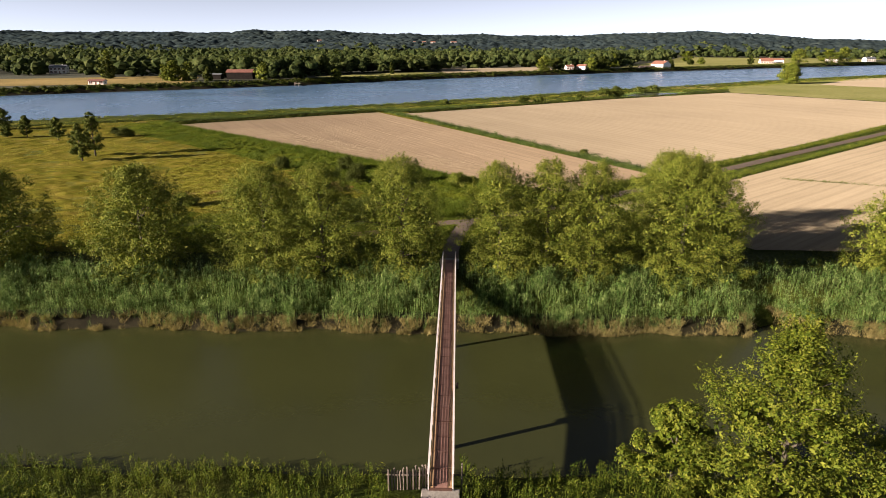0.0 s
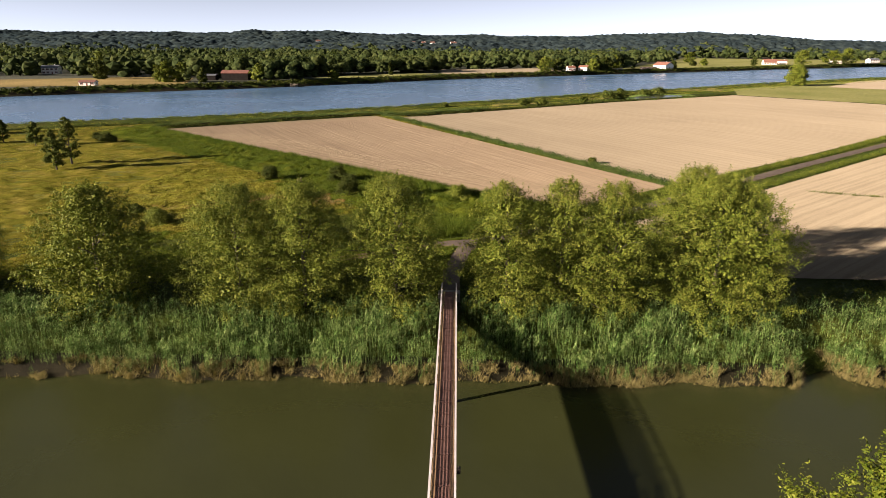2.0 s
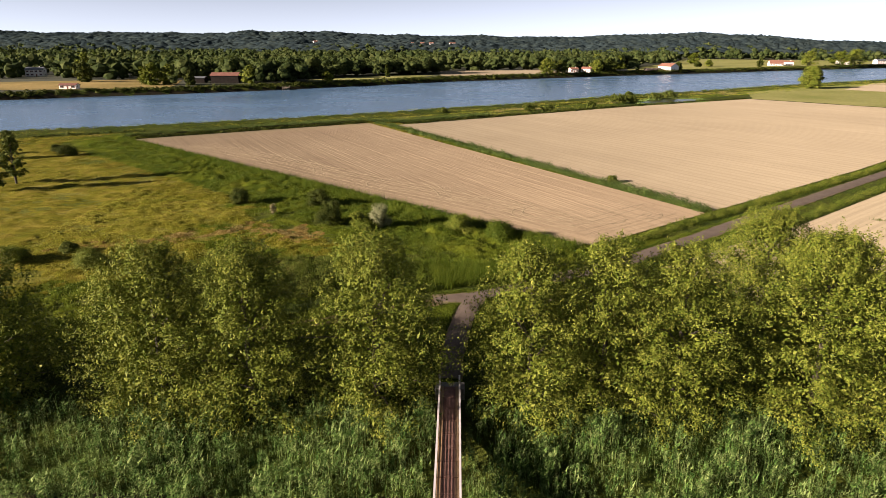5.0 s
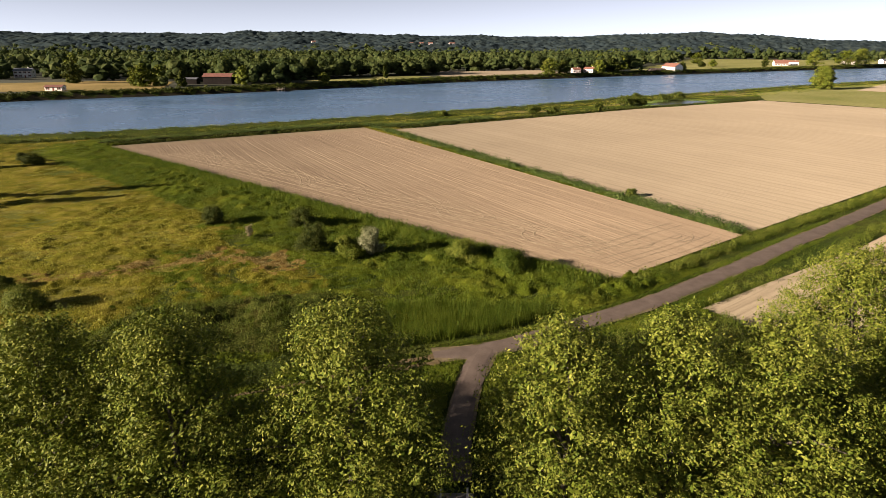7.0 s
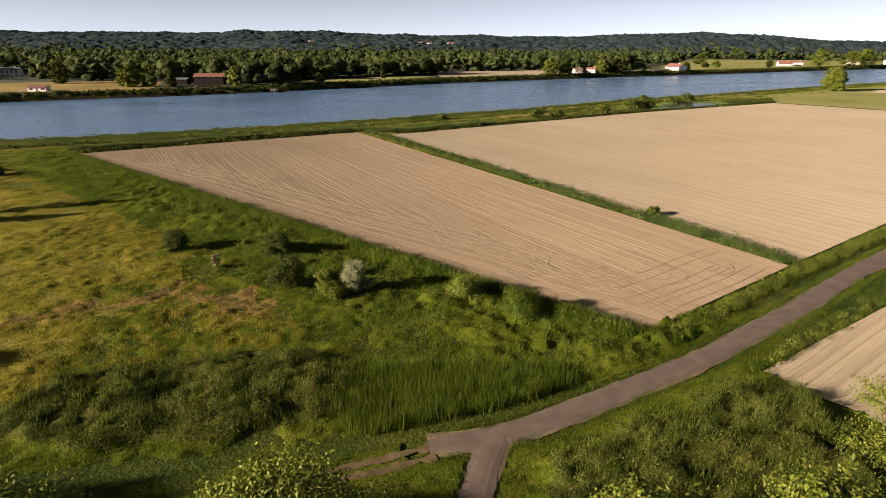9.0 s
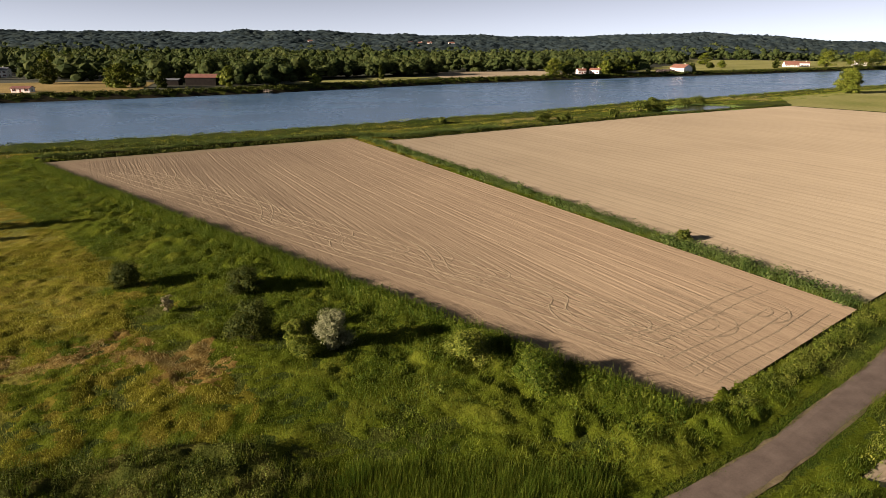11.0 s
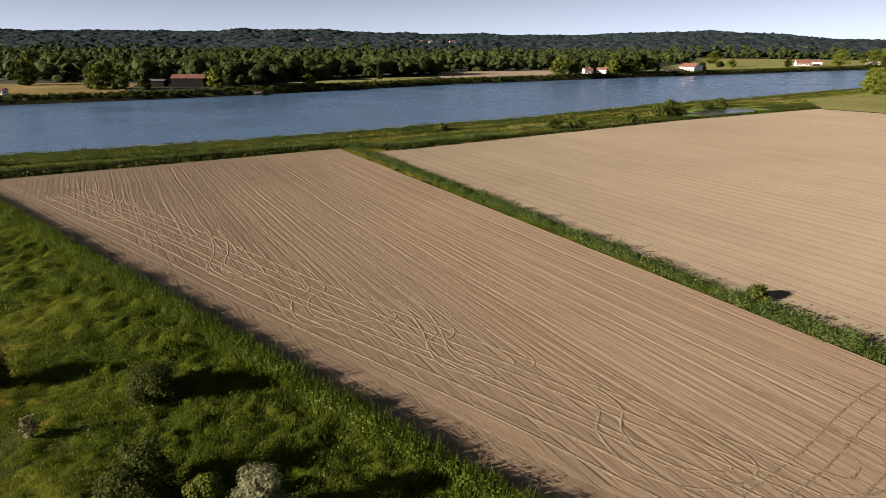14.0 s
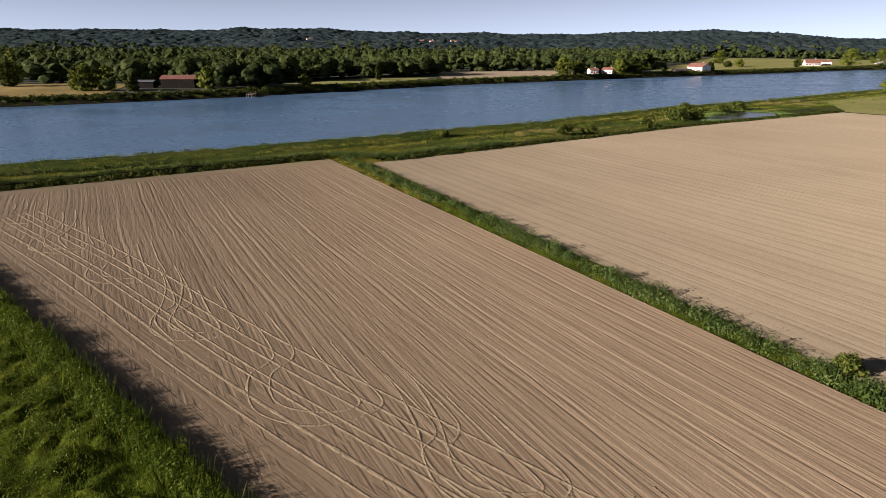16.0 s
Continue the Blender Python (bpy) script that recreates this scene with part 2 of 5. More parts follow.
M["blade_pale"] = leaf_mat("blade_pale", [(0.25, (0.094, 0.112, 0.012)), (0.5, (0.168, 0.172, 0.023)), (0.8, (0.259, 0.240, 0.056))], 0.3, 0.6, 0.06, 0.3, 0.75)
M["weed"] = leaf_mat("weed", [(0.25, (0.023, 0.048, 0.0041)), (0.5, (0.054, 0.083, 0.0073)), (0.75, (0.099, 0.122, 0.015))], 0.3, 0.55, 0.25)
M["hedge_leaf"] = leaf_mat("hedge_leaf", [(0.3, (0.017, 0.034, 0.0069)), (0.5, (0.041, 0.066, 0.013)), (0.7, (0.088, 0.114, 0.034))], 0.1, 0.7, 0.4, 0.25, 0.8)
M["verge_leaf"] = leaf_mat("verge_leaf", [(0.3, (0.02337, 0.03927, 0.004554)), (0.5, (0.05638, 0.07623, 0.00858)), (0.7, (0.121, 0.1317, 0.02244))], 0.1, 0.7, 0.4, 0.25, 0.8)
M["bark"] = surface("bark", [(0.3, (0.040, 0.033, 0.025)), (0.7, (0.086, 0.073, 0.056))], 1.2, 9.0, 0.9, 0.6, 0.03)
M["deck"] = surface("deck", [(0.3, (0.132, 0.069, 0.056)), (0.7, (0.191, 0.109, 0.089))], 1.2, 14.0, 0.75, 0.3, 0.01, contrast=0.35)
M["kerb_wood"] = surface("kerb_wood", [(0.3, (0.238, 0.152, 0.079)), (0.7, (0.317, 0.218, 0.125))], 1.0, 16.0, 0.75, 0.3, 0.01, contrast=0.35)
M["rail_paint"] = surface("rail_paint", [(0.3, (0.435, 0.405, 0.413)), (0.7, (0.555, 0.525, 0.532))], 1.0, 8.0, 0.55, 0.1, 0.005, contrast=0.2)
M["rust_iron"] = surface("rust_iron", [(0.3, (0.046, 0.023, 0.017)), (0.7, (0.086, 0.043, 0.030))], 1.5, 12.0, 0.7, 0.2, 0.01)
M["concrete"] = surface("concrete", [(0.3, (0.172, 0.165, 0.152)), (0.7, (0.251, 0.238, 0.218))], 0.8, 8.0, 0.85, 0.3, 0.01)
M["old_wood"] = surface("old_wood", [(0.3, (0.106, 0.086, 0.073)), (0.7, (0.198, 0.165, 0.139))], 2.0, 14.0, 0.85, 0.5, 0.015)
M["plaster"] = surface("plaster", [(0.3, (0.607, 0.590, 0.558)), (0.7, (0.689, 0.672, 0.640))], 0.3, 3.0, 0.85, 0.1, 0.01, contrast=0.12)
M["roof_tile"] = surface("roof_tile", [(0.3, (0.165, 0.076, 0.053)), (0.7, (0.238, 0.112, 0.079))], 0.4, 3.0, 0.85, 0.4, 0.05)
M["roof_brown"] = surface("roof_brown", [(0.3, (0.125, 0.053, 0.041)), (0.7, (0.191, 0.083, 0.063))], 0.4, 3.0, 0.85, 0.4, 0.05)
M["sheet"] = surface("sheet", [(0.3, (0.086, 0.099, 0.112)), (0.7, (0.145, 0.158, 0.178))], 0.3, 3.0, 0.5, 0.2, 0.02)
M["dark_wood"] = surface("dark_wood", [(0.3, (0.033, 0.026, 0.023)), (0.7, (0.066, 0.053, 0.046))], 0.6, 5.0, 0.85, 0.3, 0.02)
# near black: the shade of the open barn front is put into the wall colour
M["shade_wood"] = surface("shade_wood", [(0.3, (0.0079, 0.0066, 0.0059)), (0.7, (0.020, 0.017, 0.015))], 0.6, 5.0, 0.9, 0.3, 0.02, spec=0.1)
M["shutter"] = surface("shutter", [(0.3, (0.132, 0.033, 0.026)), (0.7, (0.185, 0.053, 0.040))], 0.6, 5.0, 0.6, 0.1, 0.01)
gm, gnt, gb = nodes_of("window_glass")
gb.inputs["Base Color"].default_value, gb.inputs["Roughness"].default_value = (0.03, 0.035, 0.04, 1), 0.08
M["glass"] = gm


# ---- mesh helpers ----
def mesh_arrays(name, verts, k, mats):
    """A mesh of loose k-sided faces from an array of shape (n, k, 3)."""
    verts = np.asarray(verts, dtype=np.float32).reshape(-1, 3)
    n = len(verts) // k
    me = bpy.data.meshes.new(name)
    me.vertices.add(len(verts))
    me.vertices.foreach_set("co", verts.ravel())
    me.loops.add(n * k)
    me.loops.foreach_set("vertex_index", np.arange(n * k, dtype=np.int32))
    me.polygons.add(n)
    me.polygons.foreach_set("loop_start", np.arange(n, dtype=np.int32) * k)
    me.materials.append(mats)
    me.update(calc_edges=True)
    return me


def top(name, label, category, kind="", group="", m=None):
    ob = new(name)
    ob.empty_display_size = 0.2
    if m is not None:
        ob.matrix_basis = m
    return tagged(ob, label, category, group, kind)


def part(name, data, material, parent, label="", kind=""):
    """Links a bmesh or mesh as one mesh object under a thing or a part."""
    if isinstance(data, bmesh.types.BMesh):
        me = bpy.data.meshes.new(name)
        bmesh.ops.recalc_face_normals(data, faces=data.faces)
        data.to_mesh(me)
        data.free()
        data = me
    if material is not None and not data.materials:
        data.materials.append(material)
    ob = new(name, data)
    if parent is not None:
        ob.parent = parent
    return tagged(ob, label, kind=kind)


def box(bm, x0, x1, y0, y1, z0, z1, bevel=0.0):
    r = bmesh.ops.create_cube(bm, size=1.0)
    vs = r["verts"]
    for v in vs:
        v.co = Vector(((x0 + x1) / 2 + v.co.x * (x1 - x0), (y0 + y1) / 2 + v.co.y * (y1 - y0), (z0 + z1) / 2 + v.co.z * (z1 - z0)))
    if bevel:
        es = list({e for v in vs for e in v.link_edges})
        bmesh.ops.bevel(bm, geom=es, offset=bevel, segments=1, affect="EDGES")
    return bm


def boxed(*a, bevel=0.0):
    return box(bmesh.new(), *a, bevel=bevel)


def tube(bm, p0, p1, r0, r1, sides=6):
    p0, p1 = Vector(p0), Vector(p1)
    q = (p1 - p0).to_track_quat("Z", "Y")
    rings = []
    for p, r in ((p0, r0), (p1, r1)):
        rings.append([bm.verts.new(p + q @ Vector((math.cos(a) * r, math.sin(a) * r, 0))) for a in [2 * math.pi * i / sides for i in range(sides)]])
    for i in range(sides):
        j = (i + 1) % sides
        bm.faces.new((rings[0][i], rings[0][j], rings[1][j], rings[1][i]))
    bm.faces.new(rings[1])
    bm.faces.new(list(reversed(rings[0])))


def bough(points, radii, sides=6):
    """One bent, tapering limb through the points."""
    bm, rings = bmesh.new(), []
    for i, p in enumerate(points):
        d = (points[min(i + 1, len(points) - 1)] - points[max(i - 1, 0)]).normalized()
        q = d.to_track_quat("Z", "Y")
        rings.append([bm.verts.new(p + q @ Vector((math.cos(a) * radii[i], math.sin(a) * radii[i], 0))) for a in [2 * math.pi * k / sides for k in range(sides)]])
    for r0, r1 in zip(rings[:-1], rings[1:]):
        for k in range(sides):
            bm.faces.new((r0[k], r0[(k + 1) % sides], r1[(k + 1) % sides], r1[k]))
    bm.faces.new(rings[-1])
    bm.faces.new(list(reversed(rings[0])))
    return bm


def unit(rng, n):
    d = rng.normal(size=(n, 3))
    return d / np.linalg.norm(d, axis=1, keepdims=True)


def leaf_faces(rng, pos, facing, size, k=4, tilt=0.8, half=0.55):
    """Leaves at pos, turned roughly to facing: k=4 pointed quads, k=3 triangles."""
    n = len(pos)
    nrm = facing + tilt * unit(rng, n)
    nrm /= np.linalg.norm(nrm, axis=1, keepdims=True) + 1e-9
    u = np.cross(nrm, unit(rng, n))
    u /= np.linalg.norm(u, axis=1, keepdims=True) + 1e-9
    v = np.cross(nrm, u)
    s = (size * rng.uniform(0.65, 1.35, n))[:, None]
    if k == 3:
        return np.stack([pos + u * s * 0.62, pos - u * s * 0.4 + v * s * half, pos - u * s * 0.4 - v * s * half], axis=1)
    return np.stack([pos - u * s * 0.6, pos + v * s * 0.27 + nrm * s * 0.06, pos + u * s * 0.6, pos - v * s * 0.27 + nrm * s * 0.06], axis=1)


def clump_leaves(rng, cents, radii, n, size, k=4, squash=0.8, tilt=1.05, half=0.55, above=-0.35):
    which = rng.choice(len(cents), n, p=radii ** 2 / (radii ** 2).sum())
    d = unit(rng, n)
    d[:, 2] = np.where(d[:, 2] < above, -d[:, 2], d[:, 2])
    r = radii[which] * rng.uniform(0.3, 1.35, n)
    pos = cents[which] + d * r[:, None] * np.array([1, 1, squash])
    face = d + np.array([0, 0, 0.35])
    return leaf_faces(rng, pos, face, size, k, tilt, half)


def crown_clumps(rng, h, rad, low, count, wide=0.4, size=0.16, tip=0.25):
    """Clump centres over an uneven crown: widest at a share of its height, narrowing to the tip."""
    t = rng.uniform(0, 1, count) ** 0.85
    a = rng.uniform(0, 2 * math.pi, count)
    prof = np.where(t < wide, 0.80 + 0.20 * np.sin(t / wide * math.pi / 2), tip + (1 - tip) * np.cos((t - wide) / (1 - wide) * math.pi / 2))
    p1, p2, p3, p4 = rng.uniform(0, 6, 4)
    lobes = 1 + 0.12 * np.sin(3 * a + p1) + 0.11 * np.sin(5 * a + 5 * t + p2) + 0.10 * np.sin(4 * a - 13 * t + p3) + 0.07 * np.sin(9 * a + 17 * t + p4)
    r = rad * prof * lobes * np.sqrt(rng.uniform(0.12, 1.12, count)) * 0.92
    z = h * (low + (0.97 - low) * t)
    c = np.stack([np.cos(a) * r, np.sin(a) * r, z], axis=1)
    return c, rad * size * rng.uniform(0.75, 1.5, count) * (1.1 - 0.35 * t)


def shoot_leaves(rng, c, h, rad, n, leaf, reach=(0.07, 0.17), k=3):
    """Young shoots that stand out of the crown: leaves strung along thin rising lines."""
    out = c - np.array([0, 0, h * 0.42])
    far = np.linalg.norm(out / np.array([rad, rad, h * 0.5]), axis=1)
    pick = np.argsort(far)[len(far) // 3:]
    m = rng.choice(pick, max(8, n // 22))
    d = out[m] / (np.linalg.norm(out[m], axis=1, keepdims=True) + 1e-9) + np.array([0, 0, 0.5]) + 0.5 * unit(rng, len(m))
    d /= np.linalg.norm(d, axis=1, keepdims=True)
    i = rng.integers(0, len(m), n)
    s = rng.uniform(0.1, 1.0, n) * rng.uniform(*reach, len(m))[i] * rad
    pos = c[m][i] + d[i] * s[:, None] + unit(rng, n) * (0.026 * rad)
    return leaf_faces(rng, pos, d[i] * 0.5 + np.array([0, 0, 0.4]), leaf, k, 0.9, 0.42)


def tree(x, y, z, h, rad, seed, label, leaves=14000, leaf=0.32, material="leaf", low=0.1, wide=0.4, count=120, category="tree", name="tree", group="", tip=0.25, size=0.16, trunk_r=None, squash=0.8, k=3, reach=(0.07, 0.17)):
    rng = np.random.default_rng(seed)
    root = top(name, label, category, group=group, m=pose(x, y, z))
    c, r = crown_clumps(rng, h, rad, low, count, wide, size, tip)
    tr = trunk_r or 0.022 * h
    lean = Vector((rng.uniform(-0.03, 0.03) * h, rng.uniform(-0.03, 0.03) * h, 0))
    knots = [lean * q + Vector((0, 0, h * q)) for q in (0, 0.3, 0.58, 0.85)]
    knots[0].z = -0.3
    part("trunk", bough(knots, (tr, tr * 0.7, tr * 0.42, tr * 0.15), 8), M["bark"], root)
    for i in rng.choice(count, 12 if leaves > 6000 else 5, replace=False):
        e = Vector(c[i])
        q = min(0.8, max(0.08, e.z / h * 0.7))
        b0 = lean * q + Vector((0, 0, h * q))
        part("limb", bough([b0, b0.lerp(e, 0.5) + Vector((0, 0, 0.04 * h)), b0.lerp(e, 0.92)], (tr * 0.32, tr * 0.2, tr * 0.06), 5), M["bark"], root)
    shoots = shoot_leaves(rng, c, h, rad, int(leaves * 0.2), leaf, reach, k)
    body = clump_leaves(rng, c, r, int(leaves * 0.8), leaf, k, squash, 0.6, half=0.42)
    part("crown", mesh_arrays("crown", np.concatenate([body, shoots]), k, M[material]), None, root)
    # oversized leaves added deep in the crown to keep the light out
    core = clump_leaves(rng, c * np.array([0.66, 0.66, 0.90]), r * 0.9, max(300, leaves // 8), max(leaf * 2.2, 0.03 * rad), 4, squash, 0.9)
    part("inner_shade_leaves", mesh_arrays("inner_shade_leaves", core, 4, M[material]), None, root)
    return root


def bush(x, y, h, rad, seed, label, leaves=15000, leaf=0.125, material="leaf", category="bush", z=0.05, name="bush", group="", half=0.42):
    rng = np.random.default_rng(seed)
    root = top(name, label, category, group=group, m=pose(x, y, z))
    n = 26
    a, t = rng.uniform(0, 2 * math.pi, n), rng.uniform(0, 1, n)
    rr = rad * np.sqrt(rng.uniform(0, 1, n)) * np.sqrt(np.clip(1 - 0.75 * t ** 2, 0.05, 1)) * 0.75
    c = np.stack([np.cos(a) * rr, np.sin(a) * rr, h * (0.12 + 0.72 * t)], axis=1)
    r = rad * rng.uniform(0.22, 0.42, n)
    for i in range(5):
        a0 = Vector((rng.uniform(-0.15, 0.15), rng.uniform(-0.15, 0.15), -0.1))
        part("stem", bough([a0, a0.lerp(Vector(c[i]), 0.5) + Vector((0, 0, 0.1)), Vector(c[i])], (0.05, 0.035, 0.015), 5), M["bark"], root)
    body = clump_leaves(rng, c, r, int(leaves * 0.85), leaf, 3, 0.9, 0.8, half=half)
    shoots = shoot_leaves(rng, c, h, rad, int(leaves * 0.15), leaf, (0.1, 0.22))
    # core: larger leaves added inside the bush to block light
    core = clump_leaves(rng, c * np.array([0.8, 0.8, 0.92]), r * 0.8, leaves // 12, leaf * 2.4, 3, 0.9, 0.9, half=0.5)
    part("foliage", mesh_arrays("foliage", np.concatenate([body, shoots, core]), 3, M[material]), None, root)
    return root


def scatter(temps, pos, rng, scale=(0.8, 1.25), squash=None):
    """Copies of the face templates (n, k, 3) at the places pos, turned and sized at random, as one array."""
    out = []
    pick = rng.integers(0, len(temps), len(pos))
    for i, tm in enumerate(temps):
        p = pos[pick == i]
        if not len(p):
            continue
        a, s = rng.uniform(0, 2 * math.pi, len(p)), rng.uniform(*scale, len(p))
        ca, sa = np.cos(a)[:, None, None], np.sin(a)[:, None, None]
        t = tm[None]
        x = (t[..., 0] * ca - t[..., 1] * sa) * s[:, None, None] + p[:, 0][:, None, None]
        y = (t[..., 0] * sa + t[..., 1] * ca) * s[:, None, None] + p[:, 1][:, None, None]
        zs = s * rng.uniform(0.8, 1.2, len(p))
        z = t[..., 2] * zs[:, None, None] + p[:, 2][:, None, None]
        out.append(np.stack([x, y, z], axis=-1).reshape(-1, tm.shape[1], 3))
    return np.concatenate(out)


def tuft(rng, blades, h, w, spread, lean):
    """A tuft of pointed blades."""
    a = rng.uniform(0, 2 * math.pi, blades)
    b = np.stack([rng.normal(0, spread, blades), rng.normal(0, spread, blades), np.full(blades, -0.05)], axis=1)
    hh = h * rng.uniform(0.55, 1.15, blades)
    ln = lean * rng.uniform(0.2, 1.3, blades)
    tip = b + np.stack([np.cos(a) * ln * hh, np.sin(a) * ln * hh, hh], axis=1)
    sd = np.stack([-np.sin(a + 0.8), np.cos(a + 0.8), np.zeros(blades)], axis=1) * (w * rng.uniform(0.6, 1.3, blades))[:, None]
    return np.stack([b - sd, b + sd, tip], axis=1)


def mound(rng, n, rad, h, leaf):
    d = unit(rng, n)
    d[:, 2] = np.abs(d[:, 2])
    p = d * np.array([rad, rad, h]) * rng.uniform(0.6, 1.1, n)[:, None]
    return leaf_faces(rng, p, d + np.array([0, 0, 0.3]), leaf, 3, 0.8, 0.36)


def far_tree(rng, n, rad, h, leaf, lobes, fine):
    """A light tree for woods: uneven lobes, ragged with leaf faces."""
    bm = bmesh.new()
    bmesh.ops.create_icosphere(bm, subdivisions=fine, radius=1.0)
    tri = np.array([[v.index for v in f.verts] for f in bm.faces])
    ball = np.array([v.co[:] for v in bm.verts])
    bm.free()
    a = rng.uniform(0, 2 * math.pi, lobes)
    out = rng.uniform(0.25, 0.62, lobes) * rad
    z = h * rng.uniform(0.16, 0.66, lobes)
    out[0], z[0] = 0.0, h * 0.64
    c = np.stack([np.cos(a) * out, np.sin(a) * out, z], axis=1)
    r = rad * rng.uniform(0.42, 0.62, lobes)
    shells = []
    for ci, ri in zip(c, r):
        turn = np.linalg.qr(rng.normal(size=(3, 3)))[0]
        v = ci + (ball @ turn) * (ri * rng.uniform(0.76, 1.06, (len(ball), 1))) * np.array([1, 1, rng.uniform(0.65, 0.9)])
        f = v[tri]
        shells.append(f[(f[:, :, 2].mean(axis=1) > ci[2] - 0.75 * ri)])
    return np.concatenate(shells + [clump_leaves(rng, c, r * 1.05, n, leaf, 3, 0.9, 0.9, 0.5, -0.3)])


# ---- the lie of the land ----
NEAR_X = [-2500, -600, -183, -130, -80, -50, 0, 28, 98, 150, 242, 300, 405, 900, 3000]
NEAR_Y = [-1400, -60, 238, 264, 290, 309, 345, 363, 424, 456, 527, 565, 631, 900, 2000]
FAR_X = [-2500, -700, -279, -230, -178, -124, -5, 115, 150, 342, 394, 646, 1000, 3000]
FAR_Y = [-1100, 100, 396, 430, 462, 502, 610, 690, 714, 830, 868, 1013, 1190, 2200]
RIVER_Z, CANAL_Z = -2.6, -3.4


def near_bank(x):
    return np.interp(x, NEAR_X, NEAR_Y)


def far_bank(x):
    return np.interp(x, FAR_X, FAR_Y)


def canal_far(x):
    return 72.0 + 0.5 * np.sin(x * 0.31) + 0.4 * np.sin(x * 0.83 + 1) + 4.8 * np.exp(-((x - 38.5) / 2.6) ** 2)


def canal_near(x):
    return 45.6 + 0.4 * np.sin(x * 0.4 + 2) + 0.3 * np.sin(x * 1.1)


def smooth(t):
    t = np.clip(t, 0, 1)
    return t * t * (3 - 2 * t)


LATTICE = np.random.default_rng(77).random((256, 256))


def value_noise(x, y, size, seed):
    """Smooth random heights between 0 and 1, about size metres from one to the next."""
    qx, qy = x / size + seed * 17.3, y / size + seed * 5.7
    ix, iy = np.floor(qx).astype(int), np.floor(qy).astype(int)
    fx, fy = smooth(qx - ix), smooth(qy - iy)
    g = lambda i, j: LATTICE[(ix + i) % 256, (iy + j) % 256]
    return (g(0, 0) * (1 - fx) + g(1, 0) * fx) * (1 - fy) + (g(0, 1) * (1 - fx) + g(1, 1) * fx) * fy



HILL_X = [-3200, -1500, -1150, -750, -350, -60, 330, 560, 740, 900, 1000, 1120, 1500, 3200]
HILL_Z = [52, 52, 46, 49, 51, 40, 40, 43, 50, 49, 34, 26, 24, 22]


def lay(x, y):
    """Height of the ground."""
    z = np.zeros(np.broadcast(x, y).shape)
    cf, cn = canal_far(x), canal_near(x)
    up = np.where(y > cf, -3.2 + 0.9 * smooth((y - cf) / 1.0) + 2.3 * smooth((y - cf - 0.6) / 8.5), 0)
    down = np.where(y < cn, -3.2 + 0.9 * smooth((cn - y) / 1.0) + 2.3 * smooth((cn - 0.6 - y) / 7.0), 0)
    inside = (y >= cn) & (y <= cf)
    bed = -3.3 - 1.9 * smooth(np.minimum(y - cn, cf - y) / 1.5)
    z = np.where(inside, bed, np.where(y > cf, up, down))
    nb, fb = near_bank(x), far_bank(x)
    slope_n, slope_f = 0.82, 0.80
    dn, df = (y - nb) * slope_n, (fb - y) * slope_f
    riv = (dn > 0) & (df > 0)
    z = np.where(riv, -1.2 - 3.4 * smooth(np.minimum(dn, df) / 6.0), z)
    bank = np.clip(-dn, 0, 60)
    dike = 1.1 * np.exp(-((bank - 5) / 3.5) ** 2) - 1.2 * np.exp(-(bank / 2.2) ** 2) - 0.7 * np.exp(-((bank - 15.5) / 2.0) ** 2)
    z = np.where((dn <= 0) & (y > 200), z + dike, z)
    fbk = np.clip(-df, 0, 60)
    z = np.where(df <= 0, z + 0.9 * smooth(fbk / 4) - 1.0 * np.exp(-(fbk / 2.5) ** 2), z)
    hz = np.interp(x, HILL_X, HILL_Z)
    rise = 0.45 * smooth((y - 1380 - 60 * np.sin(x * 0.009)) / 260) + 0.55 * smooth((y - 1750 - 80 * np.sin(x * 0.004 + 1)) / 420)
    z = z + hz * rise * (0.94 + 0.05 * np.sin(x * 0.011 + 1.3) + 0.04 * np.sin(x * 0.027) + 0.03 * np.sin(x * 0.05 + y * 0.01))
    rough = 0.10 * np.sin(x * 0.55 + 1.7 * np.sin(y * 0.23)) * np.sin(y * 0.47 + 1.3 * np.sin(x * 0.19))
    meadow = (y > 92) & (y < nb - 4) & (x < 60)
    return z + np.where(meadow, rough, 0)


def steps(*runs):
    out = [runs[0][0]]
    for a, b, s in runs:
        out.extend(list(np.arange(a, b, s)[1:]) + [b])
    return np.array(out)


XS = steps((-3400, -1200, 60), (-1200, -450, 16), (-450, -140, 6), (-140, 140, 4.0), (140, 450, 6), (450, 1200, 16), (1200, 3400, 60))
YS = steps((-1500, -100, 60), (-100, 34, 6), (34, 92, 1.3), (92, 250, 6.0), (250, 760, 6.0), (760, 1250, 14), (1250, 2500, 32), (2500, 4300, 90))
FIELD_1 = [(19.6, 126.9), (46.0, 148.8), (-33.0, 282.3), (-104.2, 234.7)]
FIELD_2 = [(48.2, 150.8), (98.7, 191.8), (163.4, 248.5), (215, 293.5), (241, 321), (222, 342), (165.0, 404.0), (83, 353.5), (16, 304.5), (-22.0, 277.6)]
FIELD_3 = [(28.3, 118.8), (33.1, 113.0), (45.0, 93.6), (62, 93.0), (110, 94), (190, 140), (240, 290), (135.3, 205.6), (61.1, 142.9)]


